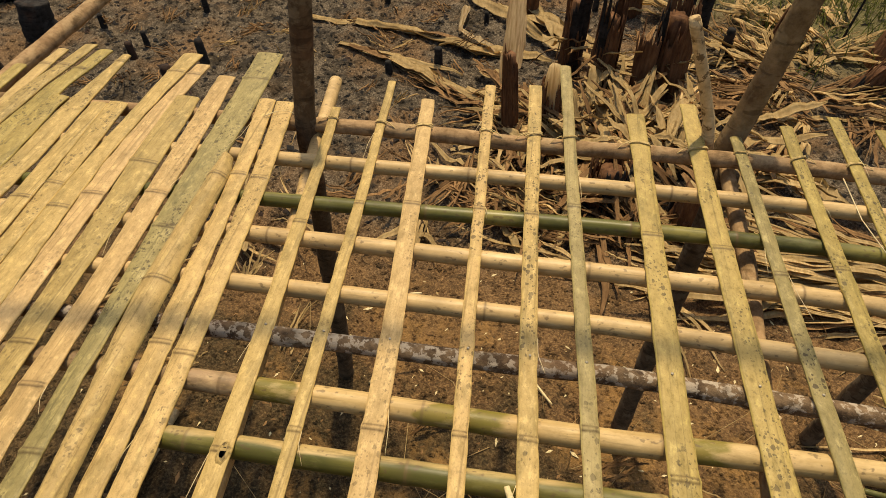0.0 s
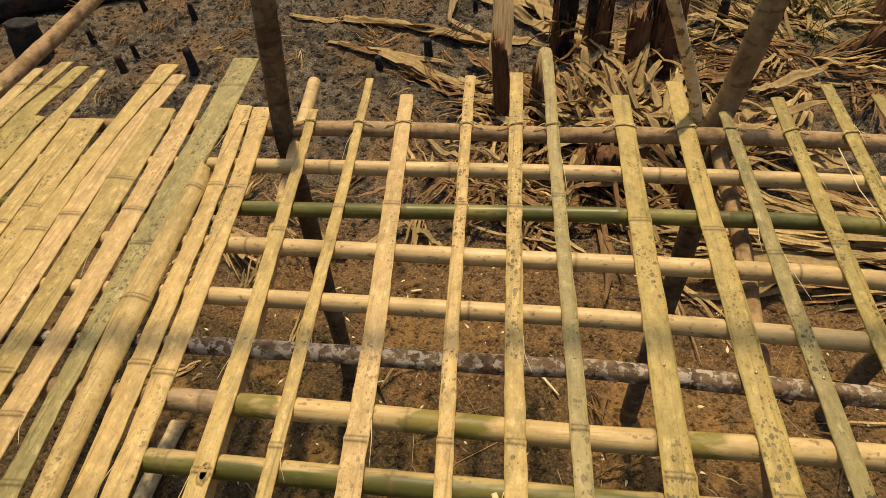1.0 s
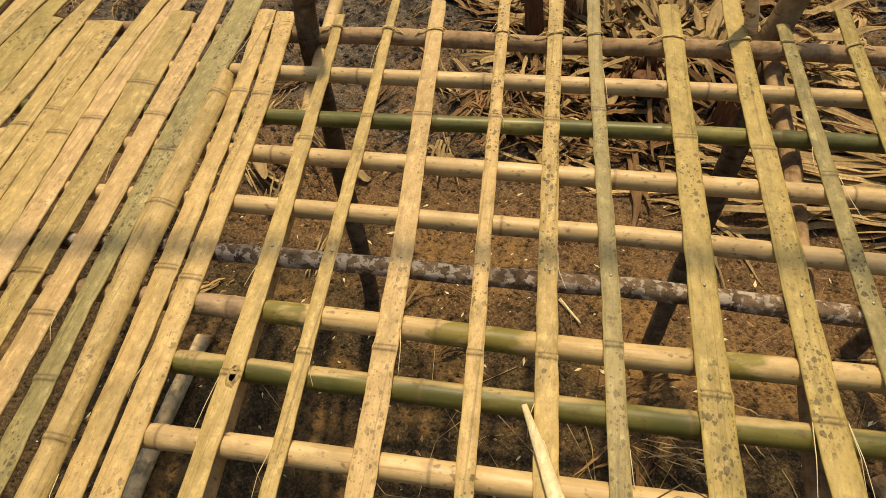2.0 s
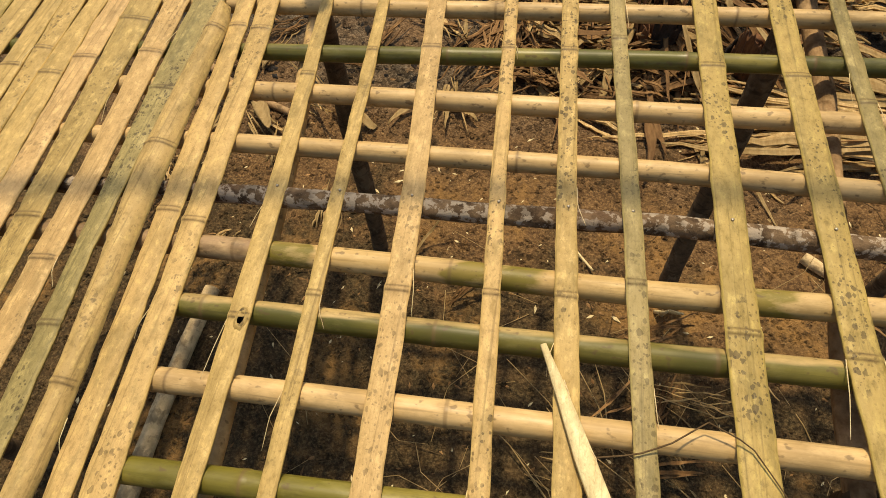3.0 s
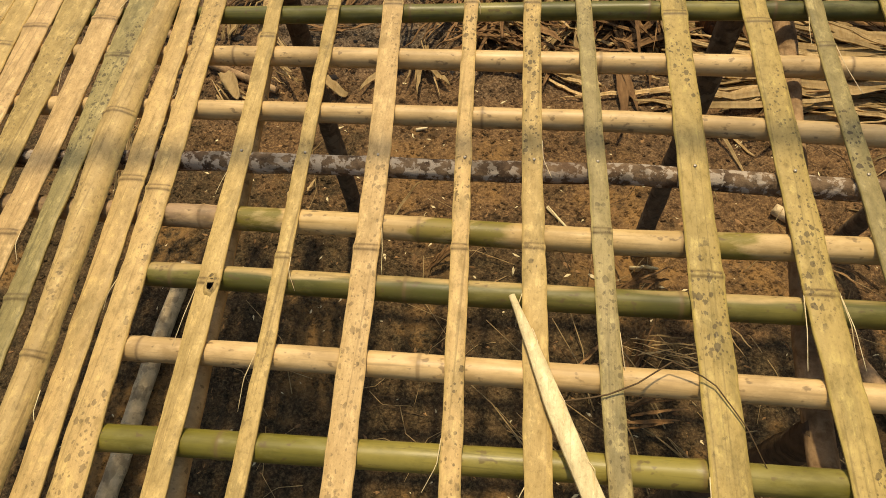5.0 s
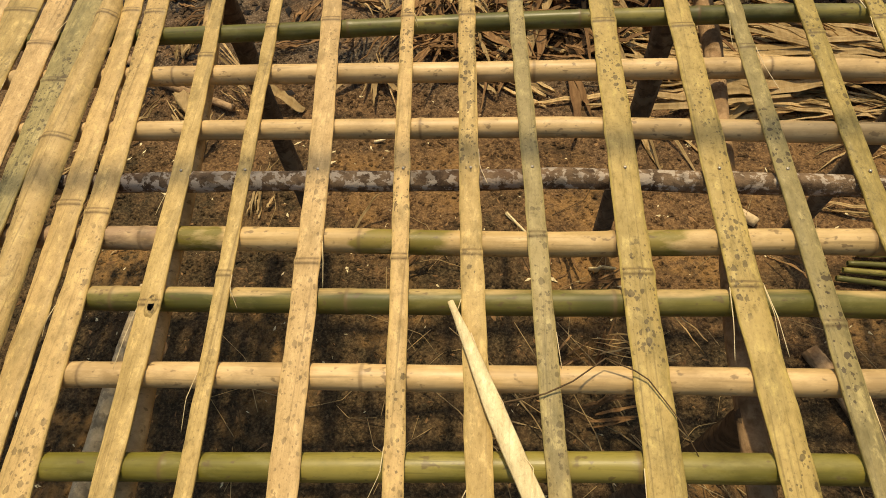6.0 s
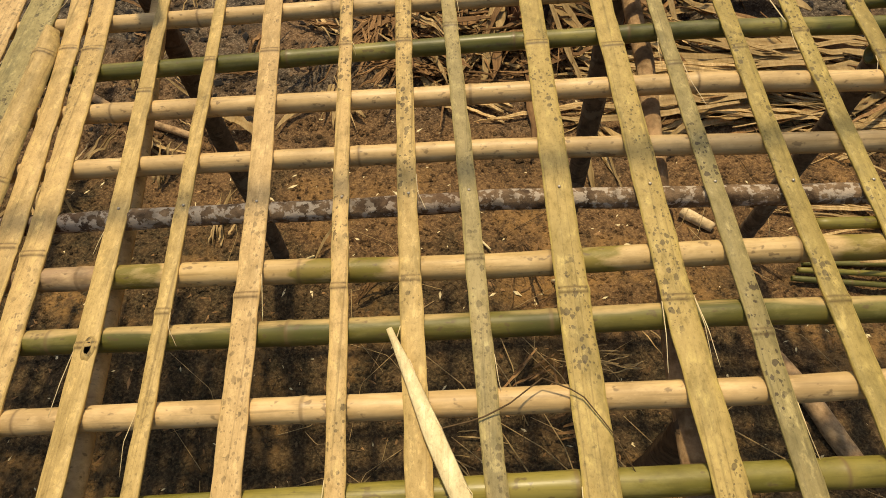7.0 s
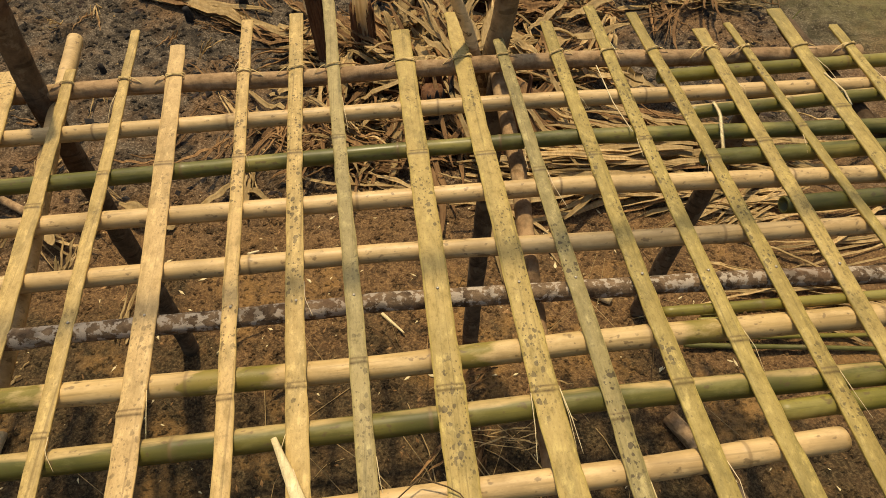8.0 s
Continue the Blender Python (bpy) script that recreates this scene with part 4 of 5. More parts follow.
def torn_sheath(height, low, width, seed, off, back):
    """An upright blade of dry sheath: broad in the middle, torn to a point, cupped round the stem and leaning away."""
    rows, cols, verts = 18, 11, []
    for skin in (0.0, 0.004):
        for i in range(rows):
            f = i / (rows - 1)
            half = 0.5 * width * (0.45 + 0.95 * math.sin(math.pi * min(1.0, 0.12 + 0.80 * f)) ** 1.2) * (1 - 0.55 * f ** 1.5)
            for j in range(cols):
                u = 2 * j / (cols - 1) - 1
                tear = 1 + 0.20 * wob(f * 6, seed, 3 * u) + (0.14 * wob(u * 7, seed, 5) if i == rows - 1 else 0.0)
                x = off[0] + u * half * tear + 0.025 * wob(f * 2.2, seed, 1)
                y = off[1] + back * f * (0.75 + 0.25 * f) + 0.45 * half * u * u + 0.008 * wob(u * 6, f * 2, seed) + skin
                verts.append((x, y, low + (height - low) * f * (1 + 0.06 * wob(u * 4, seed, 2))))
    n, faces = rows * cols, []
    for i in range(rows - 1):
        for j in range(cols - 1):
            q = i * cols + j
            faces += [(q, q + 1, q + cols + 1, q + cols), (n + q + cols, n + q + cols + 1, n + q + 1, n + q)]
        faces += [(i * cols, (i + 1) * cols, n + (i + 1) * cols, n + i * cols),
                  ((i + 2) * cols - 1, (i + 1) * cols - 1, n + (i + 1) * cols - 1, n + (i + 2) * cols - 1)]
    for q in range((rows - 1) * cols, n - 1):
        faces.append((q, q + 1, n + q + 1, n + q))
    part("torn_sheath", mesh_of("torn_sheath", verts, faces, M_PALESHEATH), stump_a, "pale dry torn sheath")


torn_sheath(0.80, 0.40, 0.098, 3.0, (-0.022, 0.050), 0.46)
torn_sheath(0.56, 0.34, 0.050, 5.0, (-0.062, 0.035), 0.30)
torn_sheath(0.70, 0.42, 0.045, 8.0, (0.010, 0.060), 0.38)
stump(0.285, 2.99, 0.49, 0.060, 2, "dark banana stump with a pale cut top", True, ragged=0.4)
stump(0.398, 3.70, 0.60, 0.068, 3, lean=(0.02, 0.0), ragged=0.7)
stump(0.586, 3.51, 0.62, 0.074, 4, lean=(0.02, 0.0), ragged=0.8)
stump(0.837, 3.41, 0.44, 0.066, 5, lean=(-0.04, 0.05), ragged=0.8)
stump(0.975, 3.48, 0.68, 0.096, 6, lean=(-0.02, 0.0), ragged=0.8)
stump(1.80, 4.22, 0.30, 0.055, 9, lean=(0.25, 0.0))
stump(2.20, 3.70, 0.26, 0.080, 10, lean=(0.45, 0.0))
stump(2.45, 4.10, 0.32, 0.08, 11, lean=(0.3, 0.1))
stump(0.10, 4.55, 0.30, 0.06, 15)
stump(0.85, 4.60, 0.40, 0.07, 16)
stump(0.98, 2.32, 0.30, 0.075, 12, "low dark reddish banana stump beside the post")
stump(0.60, 2.45, 0.30, 0.09, 13, "low charred banana stump among dry leaves")


def charred_stub(x, y, h, r, seed):
    """A burnt stalk cut off above the ground."""
    lean = Vector((0.25 * wob(seed, 1, 1), 0.25 * wob(seed, 2, 2), 1)) * h
    base = Vector((x, y, ground_height(x, y) - 0.03))
    ob = new("charred_stub", pole_mesh("charred_stub", [base, base + lean * 0.5, base + lean], (r, r * 0.8), M_CHAR, (), 9, 0.006, seed, False, 0.0, 0.25))
    tagged(ob, "small black charred stalk stub standing in ash", "stub", "charred stubs")


for k, (x, y, h, r) in enumerate(((-2.39, 4.26, 0.16, 0.025), (-2.63, 3.74, 0.15, 0.022), (-3.05, 3.90, 0.13, 0.024), (-1.01, 4.57, 0.17, 0.024), (-0.46, 3.66, 0.17, 0.032), (-1.49, 4.67, 0.18, 0.025),
                                  (-2.62, 3.53, 0.16, 0.03), (-2.91, 4.45, 0.14, 0.022), (-2.06, 3.49, 0.20, 0.035), (-0.78, 3.55, 0.12, 0.026), (-2.2, 3.25, 0.14, 0.04), (-1.2, 3.1, 0.08, 0.02),
                                  (-3.4, 3.2, 0.14, 0.03), (-0.2, 4.3, 0.12, 0.02), (0.6, 4.6, 0.2, 0.025), (1.205, 4.33, 0.36, 0.046), (1.363, 4.47, 0.36, 0.050), (1.456, 4.06, 0.24, 0.036), (-1.8, 4.9, 0.15, 0.02), (-3.6, 4.6, 0.16, 0.025))):
    charred_stub(x, y, h, r, 70.0 + k)
big = new("charred_stump", pole_mesh("charred_stump", [(-3.42, 3.72, SOIL - 0.05), (-3.42, 3.72, SOIL + 0.14), (-3.40, 3.74, SOIL + 0.27)], (0.13, 0.10), M_CHAR, (), 18, 0.01, 91.0, False, 0.0, 0.2))
tagged(big, "broad black charred tree stump in the ash", "stump")


def leaf_verts(x, y, heading, length, width, curl, rng, lift=0.0, rise=0.0, twist=0.0):
    """One dry strip of leaf: a folded, curling ribbon with some thickness."""
    rows, verts = 12, []
    d0 = Vector((math.cos(heading), math.sin(heading), 0))
    bend, pos = rng.uniform(-curl, curl), Vector((x, y, 0))
    hs = rng.uniform(0, 99)
    for i in range(rows):
        f = i / (rows - 1)
        a = heading + bend * f * f + 0.15 * curl * wob(f * 3.2, length * 9, width * 50)
        d = Vector((math.cos(a), math.sin(a), 0))
        s = Vector((-d.y, d.x, 0))
        w = width * (0.06 + 0.94 * math.sin(math.pi * (0.10 + 0.87 * f)) ** 0.8) * (1 + 0.25 * wob(f * 5, hs, 1) + 0.35 * wob(f * 17, hs, 8))
        g = ground_height(pos.x, pos.y) if -5 < pos.x < 5 else SOIL
        z = g + lift + rise * f + 0.085 * abs(wob(f * 2.8, hs, 2)) * (0.4 + min(length, 0.6)) * (0.15 + min(0.85, curl)) + 0.006 * wob(f * 9, hs, 6)
        tw = twist * f + min(0.9, 0.3 + curl) * wob(f * 2.4, hs, 3)
        fold = (0.30 + 0.30 * wob(f * 3, hs, 7)) * w
        for u, v in ((-0.5, fold), (-0.25, fold * 0.35), (0.0, 0.0), (0.25, fold * 0.35), (0.5, fold)):
            verts.append(Vector((pos.x, pos.y, z)) + s * u * w * math.cos(tw) + Vector((0, 0, v * 0.8 + u * w * math.sin(tw) + 0.004)))
        for u in (0.25, -0.25):
            verts.append(Vector((pos.x, pos.y, z)) + s * u * w * math.cos(tw) + Vector((0, 0, fold * 0.35 + u * w * math.sin(tw) - 0.001)))
        pos = pos + d * (length / (rows - 1))
    return verts, rows


def leaf(x, y, heading, length, width, seed, material=None, curl=0.8, lift=0.0, rise=0.0, twist=0.0, name="dry_leaf", label="", group="dry leaves on the ground"):
    rng = random.Random(seed)
    verts, rows = leaf_verts(x, y, heading, length, width, curl, rng, lift, rise, twist)
    ob = new(name, mesh_of(name, verts, rings((7, rows)), material or M_STRAW))
    return tagged(ob, label or "dry tan strip of banana leaf on the ground", "dry leaf", group)


def pile(count, area, seed, length=(0.2, 0.7), width=(0.015, 0.06), material=None, name="leaf_litter", label="", heading=None, height=0.10, clump=7):
    """Dry leaves and fibres past counting, in one mesh. area: centre x, y and half sizes."""
    rng = random.Random(seed)
    verts, faces = [], []
    for n in range(count):
        if n % clump == 0:
            cx, cy = rng.gauss(area[0], area[2]), rng.gauss(area[1], area[3])
            ch = rng.uniform(0, 2 * math.pi) if heading is None else rng.gauss(heading, 0.22)
            cr, cl = rng.uniform(-0.06, 0.12), rng.uniform(0, height)
        x, y = cx + rng.gauss(0, 0.025), cy + rng.gauss(0, 0.025)
        h = ch + rng.gauss(0, 0.22)
        near = math.exp(-(((x - area[0]) / area[2]) ** 2 + ((y - area[1]) / area[3]) ** 2) / 2)
        v, rows = leaf_verts(x, y, h, rng.uniform(*length), rng.uniform(*width), 0.32 if heading is None else 0.2, rng, cl * near + rng.uniform(0, 0.02), cr, rng.uniform(-0.9, 0.9))
        base = len(verts)
        verts += v
        faces += [tuple(base + q for q in f) for f in rings((7, rows))]
    ob = new(name, mesh_of(name, verts, faces, material or M_STRAW))
    return tagged(ob, label, "leaf litter", kind="stuff")


# the heaps round the stumps
pile(270, (0.72, 2.85, 0.34, 0.34), 11, (0.2, 0.5), (0.010, 0.050), M_STRAW, label="heap of dry tan banana leaves round the stumps", height=0.17)
pile(420, (0.72, 2.82, 0.40, 0.38), 12, (0.2, 0.5), (0.006, 0.045), M_BROWNLEAF, label="brown rotting banana leaves round the stumps", height=0.14)
pile(190, (0.15, 2.45, 0.32, 0.20), 13, (0.10, 0.4), (0.004, 0.022), M_BROWNLEAF, label="brown rotting leaf shreds on the ash")
pile(90, (0.20, 2.42, 0.35, 0.20), 14, (0.10, 0.4), (0.004, 0.025), M_STRAW, label="dry tan leaf shreds on the ash")
pile(80, (1.80, 2.02, 0.30, 0.08), 15, (0.35, 0.85), (0.010, 0.040), M_STRAW, heading=math.pi - 0.15, label="bundle of straight dry tan leaf strips", height=0.10)
pile(60, (1.82, 2.02, 0.30, 0.10), 16, (0.3, 0.7), (0.010, 0.045), M_BROWNLEAF, heading=math.pi - 0.2, label="brown leaf strips below the tan bundle", height=0.05)
pile(170, (1.80, 3.45, 0.45, 0.26), 17, (0.2, 0.6), (0.005, 0.03), M_BROWNLEAF, label="brown dry leaves beside the rear post", height=0.08)
pile(70, (1.80, 3.45, 0.45, 0.28), 18, (0.2, 0.6), (0.005, 0.03), M_STRAW, label="tan dry leaves beside the rear post", height=0.1)
pile(150, (1.75, 4.15, 0.40, 0.32), 31, (0.2, 0.6), (0.008, 0.045), M_STRAW, label="dry tan leaves strewn behind the rear post", height=0.06)
pile(90, (-0.35, 2.75, 0.45, 0.30), 19, (0.08, 0.35), (0.004, 0.018), M_BROWNLEAF, label="scattered brown leaf shreds")
pile(110, (2.2, 1.65, 0.30, 0.25), 20, (0.3, 0.7), (0.006, 0.025), M_STRAW, heading=math.pi - 0.25, label="tan leaf strips beside the platform", height=0.05)
pile(22, (0.80, 2.02, 0.28, 0.05), 21, (0.15, 0.45), (0.006, 0.03), M_STRAW, heading=math.pi - 0.3, label="tan leaf strips under the floor edge", height=0.03)
pile(18, (0.85, 2.05, 0.30, 0.06), 25, (0.15, 0.45), (0.006, 0.03), M_BROWNLEAF, heading=math.pi - 0.3, label="brown leaf strips under the floor edge", height=0.02)
pile(420, (-1.2, 4.0, 1.6, 0.8), 22, (0.03, 0.2), (0.003, 0.012), M_BROWNLEAF, label="fine burnt leaf and twig bits on the ash", height=0.02)
pile(170, (-1.0, 3.8, 1.6, 0.8), 23, (0.03, 0.2), (0.003, 0.010), M_STRAW, label="fine pale straw bits on the ash", height=0.02)
pile(90, (-1.3, 1.9, 0.5, 0.3), 24, (0.05, 0.3), (0.004, 0.016), M_STRAW, label="dry straw bits beside the floor", height=0.03)

pile(45, (0.55, 0.85, 0.45, 0.28), 26, (0.06, 0.24), (0.004, 0.014), M_BROWNLEAF, label="brown leaf shreds and roots below the floor", height=0.03)
pile(24, (0.6, 0.85, 0.45, 0.28), 27, (0.05, 0.22), (0.002, 0.006), M_STRAW, label="dry straw shreds below the floor", height=0.04)

# long single strips
leaf(-1.62, 4.27, -0.24, 1.75, 0.085, 31, curl=0.15, name="bark_strip", label="long curled tan strip of bark on the ash", group="bark strips on the ash")
leaf(-1.22, 3.88, -0.45, 1.40, 0.095, 32, curl=0.15, name="bark_strip", label="long curled tan strip of bark on the ash", group="bark strips on the ash")
leaf(-0.50, 3.92, -0.10, 0.75, 0.10, 33, name="bark_strip", label="long curled tan strip of bark on the ash", group="bark strips on the ash")
leaf(-0.42, 4.75, -0.9, 0.95, 0.09, 34, twist=1.2, rise=0.06, name="bark_strip", label="twisted pale strip of bark on the ash", group="bark strips on the ash")
leaf(-0.15, 4.60, -0.6, 0.85, 0.12, 35, name="bark_strip", label="broad tan strip of bark on the ash", group="bark strips on the ash")
leaf(0.05, 4.35, -0.5, 0.9, 0.12, 36, name="bark_strip", label="broad tan strip of bark on the ash", group="bark strips on the ash")
leaf(1.15, 4.35, -0.35, 1.0, 0.05, 37, name="bark_strip", label="narrow tan strip of bark on the ash", group="bark strips on the ash")
leaf(1.62, 3.35, 0.05, 0.8, 0.04, 38, curl=0.1, name="bark_strip", label="narrow tan strip of bark on the ash", group="bark strips on the ash")
leaf(1.52, 2.57, -0.3, 0.42, 0.13, 39, lift=0.05, label="broad pale folded leaf beside the floor")
leaf(1.35, 2.75, 0.35, 0.35, 0.09, 40, lift=0.03, label="broad pale folded leaf beside the floor")
leaf(-1.25, 2.02, -0.9, 0.28, 0.07, 41, rise=0.10, label="pale curled leaf standing beside the post")
leaf(-0.62, 1.88, 2.6, 0.26, 0.07, 42, rise=0.08, label="pale curled leaf standing beside the post")
leaf(-0.33, 1.22, 1.05, 0.20, 0.012, 43, rise=0.10, label="pale splinter at the foot of the post")
for k, (x, y, a, n, w) in enumerate(((-1.55, 4.23, -0.20, 0.9, 0.05), (-0.95, 4.13, -0.24, 0.8, 0.06), (-0.62, 4.00, -0.15, 0.5, 0.04), (-1.12, 3.80, -0.42, 0.8, 0.06), (-0.80, 3.66, -0.50, 0.8, 0.07), (-0.62, 3.52, -0.45, 0.6, 0.05), (-0.95, 3.78, -0.35, 0.7, 0.04), (-0.35, 3.36, -0.6, 0.45, 0.06), (-0.30, 3.9, -0.15, 0.6, 0.08))):
    leaf(x, y, a, n, w, 950 + k, M_BROWNLEAF if k % 2 else M_STRAW, curl=0.3, lift=0.01, twist=0.6 * (-1) ** k, name="bark_strip", label="tattered brown and tan strip of bark on the ash", group="bark strips on the ash")
for k, (x, y, a, n, w) in enumerate(((-0.36, 4.51, -1.62, 0.42, 0.07), (-0.37, 4.12, -0.69, 0.45, 0.07), (0.08, 4.17, -0.75, 0.78, 0.10), (0.07, 4.68, -1.18, 0.62, 0.11), (-0.17, 3.60, -0.6, 0.26, 0.09), (-0.24, 3.40, -0.6, 0.34, 0.08), (1.35, 4.14, -0.76, 0.45, 0.05))):
    leaf(x, y, a, n, w, 970 + k, M_PALESHEATH if k < 2 else M_STRAW, curl=0.15, lift=0.03, twist=0.4 * (-1) ** k, name="bark_strip", label="pale curled strip of banana sheath on the ash", group="bark strips on the ash")
rng = random.Random(8)
for k in range(13):
    # broad leaf blades lying fan-wise at the feet of the stumps
    a = -math.pi / 2 + 1.0 * (k / 6 - 1) + rng.gauss(0, 0.08)
    leaf(0.57 + 0.05 * math.cos(a) + rng.gauss(0, 0.02), 3.22, a, rng.uniform(0.34, 0.52), rng.uniform(0.040, 0.075), 980 + k, M_STRAW if k % 4 else M_BROWNLEAF, curl=0.12, lift=rng.uniform(0.13, 0.17), rise=-0.05, twist=rng.uniform(-0.35, 0.35), label="broad dry leaf blade spread below a banana stump", group="torn leaves round the stumps")
rng = random.Random(5)
for k in range(40):
    x, y = rng.gauss(0.75, 0.32), rng.gauss(2.85, 0.28)
    leaf(x, y, rng.uniform(0, 6.28), rng.uniform(0.2, 0.5), rng.uniform(0.025, 0.07), 200 + k, M_STRAW if rng.random() < 0.65 else M_BROWNLEAF, lift=rng.uniform(0.05, 0.16), rise=rng.uniform(-0.05, 0.14), twist=rng.uniform(-0.8, 0.8))
for k in range(84):
    # torn leaves hanging fan-wise from the stumps
    sx, sy = rng.choice(((0.58, 3.42), (0.84, 3.32), (1.00, 3.36), (0.60, 2.52), (0.70, 3.10), (0.45, 3.15), (0.98, 2.40)))
    leaf(sx + rng.gauss(0, 0.07), sy + rng.gauss(0, 0.05), -math.pi / 2 + rng.gauss(0.0, 0.75), rng.uniform(0.25, 0.6), rng.uniform(0.012, 0.050), 500 + k, M_STRAW if rng.random() < 0.62 else M_BROWNLEAF, curl=0.2, lift=rng.uniform(0.14, 0.28), rise=-rng.uniform(0.12, 0.24), twist=rng.uniform(-0.6, 0.6), label="torn dry leaf hanging from a banana stump", group="torn leaves round the stumps")
for k in range(12):
    sx, sy = rng.choice(((0.84, 3.36), (0.98, 3.40), (0.58, 3.44), (0.40, 3.64)))
    leaf(sx + rng.gauss(0, 0.05), sy, rng.uniform(0, 6.28), rng.uniform(0.15, 0.3), rng.uniform(0.02, 0.05), 930 + k, M_STRAW if k % 2 else M_BROWNLEAF, curl=0.5, lift=rng.uniform(0.18, 0.32), rise=rng.uniform(-0.15, 0.15), twist=rng.uniform(-0.8, 0.8), label="torn dry leaf hanging from a banana stump", group="torn leaves round the stumps")
for k in range(34):
    x, y = rng.gauss(1.95, 0.28), rng.gauss(2.02, 0.09)
    leaf(x, y, math.pi + rng.gauss(-0.12, 0.12), rng.uniform(0.5, 0.95), rng.uniform(0.024, 0.052), 300 + k, M_STRAW, curl=0.25, lift=rng.uniform(0.03, 0.12), label="straight tan leaf strip in a bundle", group="leaf strips in the bundle")
for k in range(26):
    x, y = rng.gauss(0.15, 0.35), rng.gauss(2.35, 0.22)
    leaf(x, y, rng.uniform(0, 6.28), rng.uniform(0.2, 0.55), rng.uniform(0.02, 0.05), 400 + k, M_STRAW if rng.random() < 0.6 else M_BROWNLEAF, lift=0.02)


# small clods, shavings and straws under the floor
def scatter(name, count, seed, material, label, category, area, size, flat=1.0, stretch=1.0):
    gen = random.Random(seed)
    verts, faces = [], []
    for _ in range(count):
        x, y = gen.uniform(area[0], area[1]), gen.uniform(area[2], area[3])
        s, turn = gen.uniform(size[0], size[1]) * gen.uniform(0.5, 1.0), gen.uniform(0, 6.28)
        g = ground_height(x, y) + s * flat * 0.25
        base = len(verts)
        for i, (a, b, c) in enumerate(((1, 0, 0), (-1, 0, 0), (0, 1, 0), (0, -1, 0), (0, 0, 1), (0, 0, -1))):
            k = s * gen.uniform(0.6, 1.2)
            px, py = a * k * stretch, b * k
            verts.append((x + px * math.cos(turn) - py * math.sin(turn), y + px * math.sin(turn) + py * math.cos(turn), g + c * k * flat))
        faces += [tuple(base + q for q in f) for f in ((0, 2, 4), (2, 1, 4), (1, 3, 4), (3, 0, 4), (2, 0, 5), (1, 2, 5), (3, 1, 5), (0, 3, 5))]
    ob = new(name, mesh_of(name, verts, faces, material, smooth=False))
    return tagged(ob, label, category, kind="stuff")


scatter("soil_clods", 17000, 1, M_SOIL, "crumbs and clods of brown soil", "soil", (-1.9, 2.0, 0.0, 2.4), (0.003, 0.017), 0.7)
scatter("ash_clods", 12000, 2, M_SOIL, "dark clods and cinders on the ash", "soil", (-4.2, 2.8, 1.9, 5.2), (0.006, 0.026), 0.7)
scatter("cinders", 2600, 3, M_CHAR, "black bits of charcoal", "charcoal", (-4.2, 2.8, 2.0, 5.2), (0.006, 0.026), 0.6, 2.0)
scatter("wood_shavings", 420, 4, M_RAW, "pale shavings of split bamboo on the soil", "shavings", (-1.6, 2.0, 0.2, 2.2), (0.003, 0.008), 0.3, 3.2)
scatter("dry_bits", 1500, 5, M_BROWNLEAF, "small brown leaf bits on the soil", "leaf litter", (-1.7, 2.0, 0.0, 2.3), (0.003, 0.009), 0.3, 3.0)
scatter("dark_bits", 700, 6, M_TWIG, "dark crumbs of rotten leaf on the soil", "leaf litter", (-1.7, 2.0, 0.0, 2.3), (0.002, 0.007), 0.4, 2.0)
scatter("pale_stones", 260, 7, M_STRAW, "small pale pebbles and chips", "pebbles", (-4.0, 2.6, 1.4, 5.0), (0.004, 0.013), 0.6, 1.4)

gen = random.Random(9)
for k in range(75):
    x, y = gen.uniform(-0.7, 1.6), gen.uniform(0.2, 1.45)
    a, n = gen.uniform(0, 6.28), gen.uniform(0.12, 0.42)
    z = ground_height(x, y)
    up = gen.choice((0.01, 0.02, 0.10, 0.2))
    thin_stalk("dry_straw", [(x, y, z + 0.004), (x + 0.5 * n * math.cos(a), y + 0.5 * n * math.sin(a), z + 0.6 * up), (x + n * math.cos(a + 0.3), y + n * math.sin(a + 0.3), z + up)], (0.0016, 0.0009), gen.choice((M_STRAW, M_STRAW, M_TWIG)), "thin dry straw on the soil below the floor", "straw", "straws below the floor", 500.0 + k)
for k in range(30):
    # longer pale stalks leaning over one another below the front of the floor
    x, y = gen.uniform(0.2, 1.1), gen.uniform(0.15, 0.65)
    a, n, z = gen.choice((-1.0, -0.8, 2.2, 1.9)) + gen.gauss(0, 0.25), gen.uniform(0.2, 0.42), ground_height(x, y)
    up = gen.uniform(0.03, 0.16)
    thin_stalk("dry_straw", [(x, y, z + 0.004), (x + 0.5 * n * math.cos(a), y + 0.5 * n * math.sin(a), z + 0.6 * up), (x + n * math.cos(a + 0.1), y + n * math.sin(a + 0.1), z + up)], (0.0026, 0.0014), M_STRAW, "thin dry straw on the soil below the floor", "straw", "straws below the floor", 700.0 + k)
for k, (x, y, n, a, up) in enumerate(((0.585, 1.10, 0.05, -1.2, 0.10), (0.605, 1.09, 0.04, -1.6, 0.12), (0.63, 1.10, 0.05, -0.9, 0.07), (0.28, 1.33, 0.13, -0.9, 0.014), (-0.28, 1.70, 0.05, 0.1, 0.014), (-0.36, 1.24, 0.07, -0.6, 0.10))):
    z = ground_height(x, y)
    thin_stalk("pale_splinter", [(x, y, z + 0.004), (x + n * math.cos(a), y + n * math.sin(a), z + up)], (0.0085, 0.004), M_RAW, "pale wood splinter at the foot of a post", "splinter", "splinters on the soil", 600.0 + k)


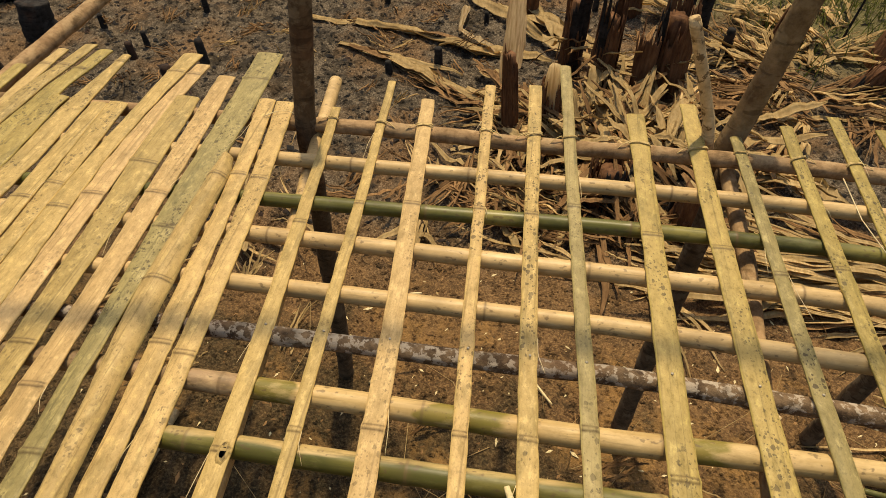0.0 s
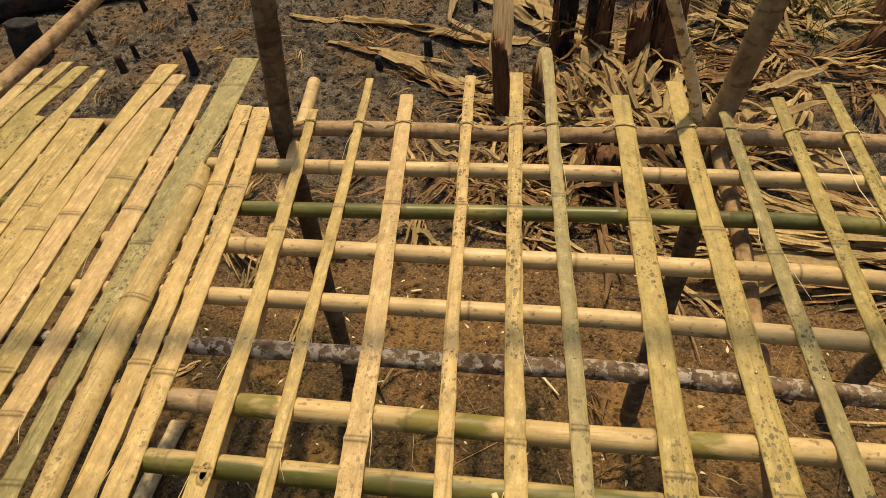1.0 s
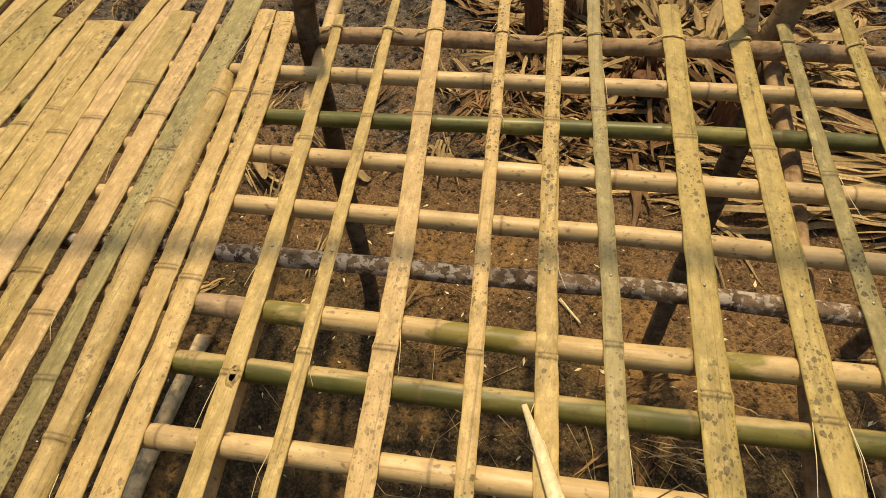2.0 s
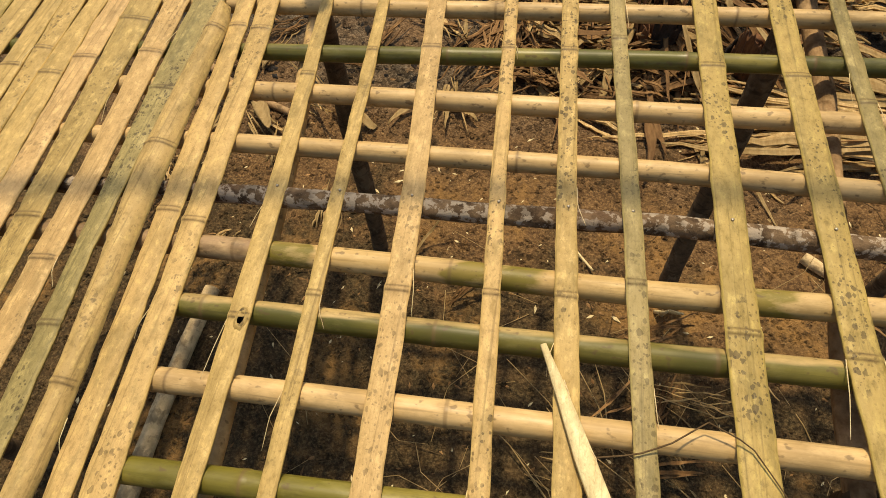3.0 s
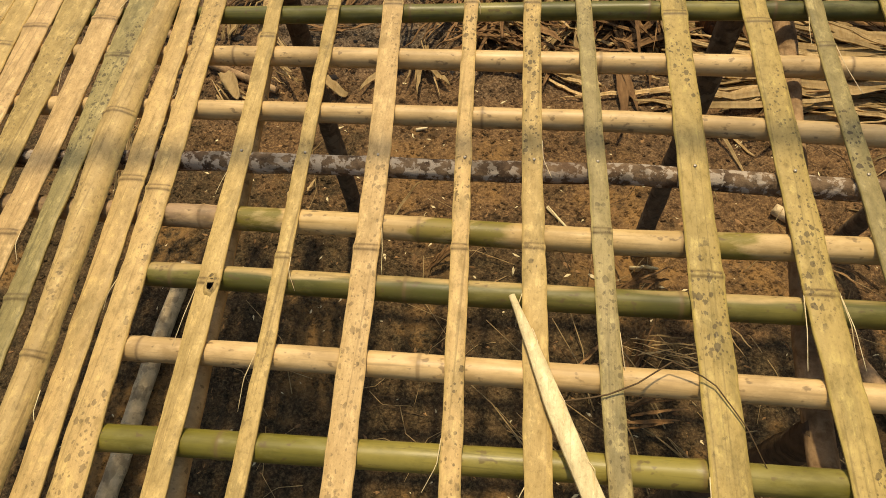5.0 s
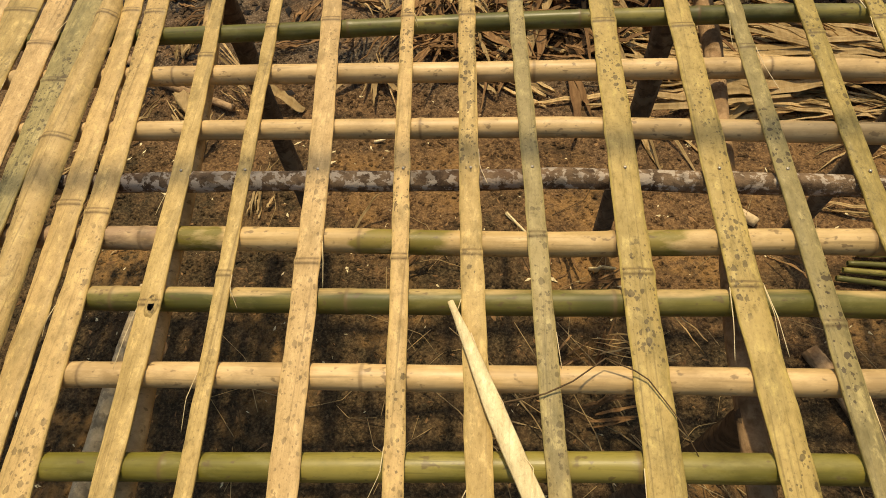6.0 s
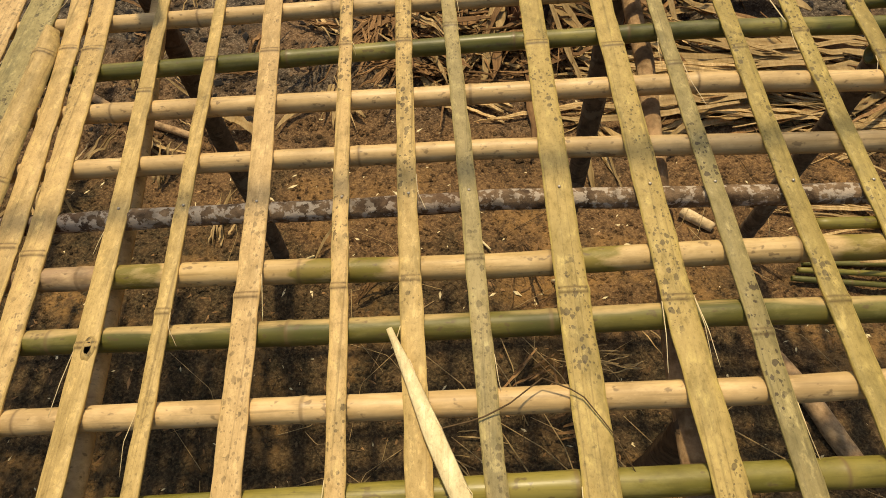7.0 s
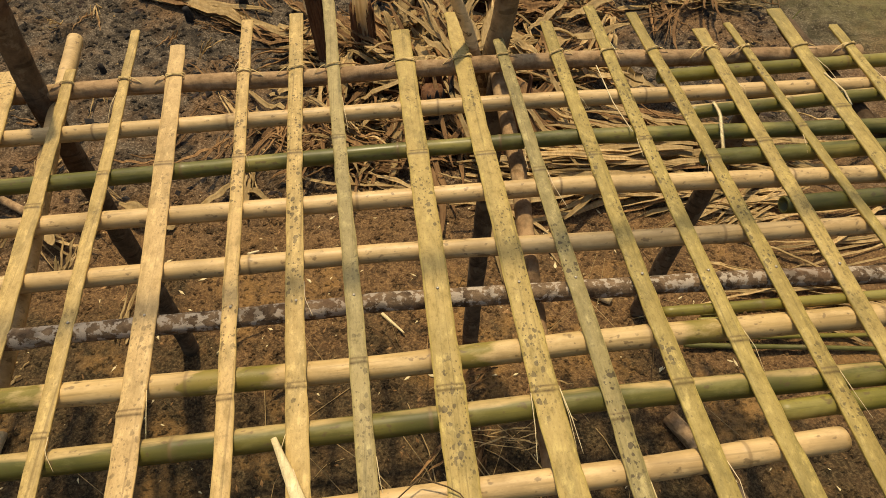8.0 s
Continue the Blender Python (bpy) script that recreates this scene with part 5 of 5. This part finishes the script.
def grass_tufts():
    g = random.Random(21)
    verts, faces = [], []
    for _ in range(900):
        x, y = g.gauss(2.5, 0.55), g.gauss(5.0, 0.55)
        h, a, b = g.uniform(0.06, 0.24), g.uniform(0, 6.28), g.uniform(0, 6.28)
        z, s = ground_height(x, y) - 0.01, Vector((math.cos(a), math.sin(a), 0)) * 0.004
        tip = Vector((math.cos(b), math.sin(b), 0)) * h * 0.6
        base, p = len(verts), Vector((x, y, z))
        mid = p + tip * 0.35 + Vector((0, 0, h * 0.65))
        verts += [p - s, p + s, mid + s * 0.8, mid - s * 0.8, p + tip + Vector((0, 0, h)), p + Vector((0.002, 0.002, 0))]
        faces += [(base, base + 1, base + 2, base + 3), (base + 3, base + 2, base + 4)]
    tagged(new("grass", mesh_of("grass", verts, faces, M_GRASS)), "sparse green and yellow grass shoots", "grass", kind="stuff")


grass_tufts()
thin_stalk("dark_stalk", [(2.30, 4.35, SOIL), (2.32, 4.35, SOIL + 0.35), (2.36, 4.35, SOIL + 0.75)], (0.010, 0.006), M_CHAR, "thin black stalk standing in grass", "stalk", "", 700.0)


def weed(x, y, h, seed):
    """A small dry weed with a few side shoots and narrow leaves."""
    g = random.Random(seed)
    z = ground_height(x, y) - 0.01
    ob = thing("weed", "thin dry weed with a few green leaves", "weed", (x, y, z), "weeds in the grass")
    top = Vector((g.uniform(-0.1, 0.1), g.uniform(-0.1, 0.1), h))
    part("stem", pole_mesh("stem", [(0, 0, 0), top * 0.5 + Vector((0.02, 0, 0)), top], (0.004, 0.002), M_TWIG, (), 6, 0.006, seed, False, 0.0), ob)
    for k in range(7):
        p, a, n = top * g.uniform(0.3, 1.0), g.uniform(0, 6.28), g.uniform(0.08, 0.2)
        tip = p + Vector((n * math.cos(a), n * math.sin(a), n * g.uniform(0.2, 0.8)))
        part("shoot", pole_mesh("shoot", [p, (p + tip) / 2 + Vector((0, 0, 0.01)), tip], (0.002, 0.001), M_TWIG, (), 5, 0.004, seed + k, False, 0.0), ob)
        verts, d = [], (tip - p).normalized()
        s = d.cross(Vector((0, 0, 1))).normalized()
        for f, w in ((0.0, 0.002), (0.3, 0.012), (0.7, 0.010), (1.0, 0.001)):
            c = tip + d * f * 0.06 - Vector((0, 0, 0.02 * f * f))
            verts += [c - s * w, c + Vector((0, 0, 0.002)), c + s * w, c - Vector((0, 0, 0.001))]
        part("leaf", mesh_of("leaf", verts, rings((4, 4)), M_GRASS), ob)


for k, (x, y, h) in enumerate(((2.05, 4.35, 0.35), (2.45, 4.75, 0.45), (1.75, 4.75, 0.40), (2.75, 4.45, 0.35), (1.2, 4.95, 0.4), (2.2, 5.1, 0.5))):
    weed(x, y, h, 800 + k)
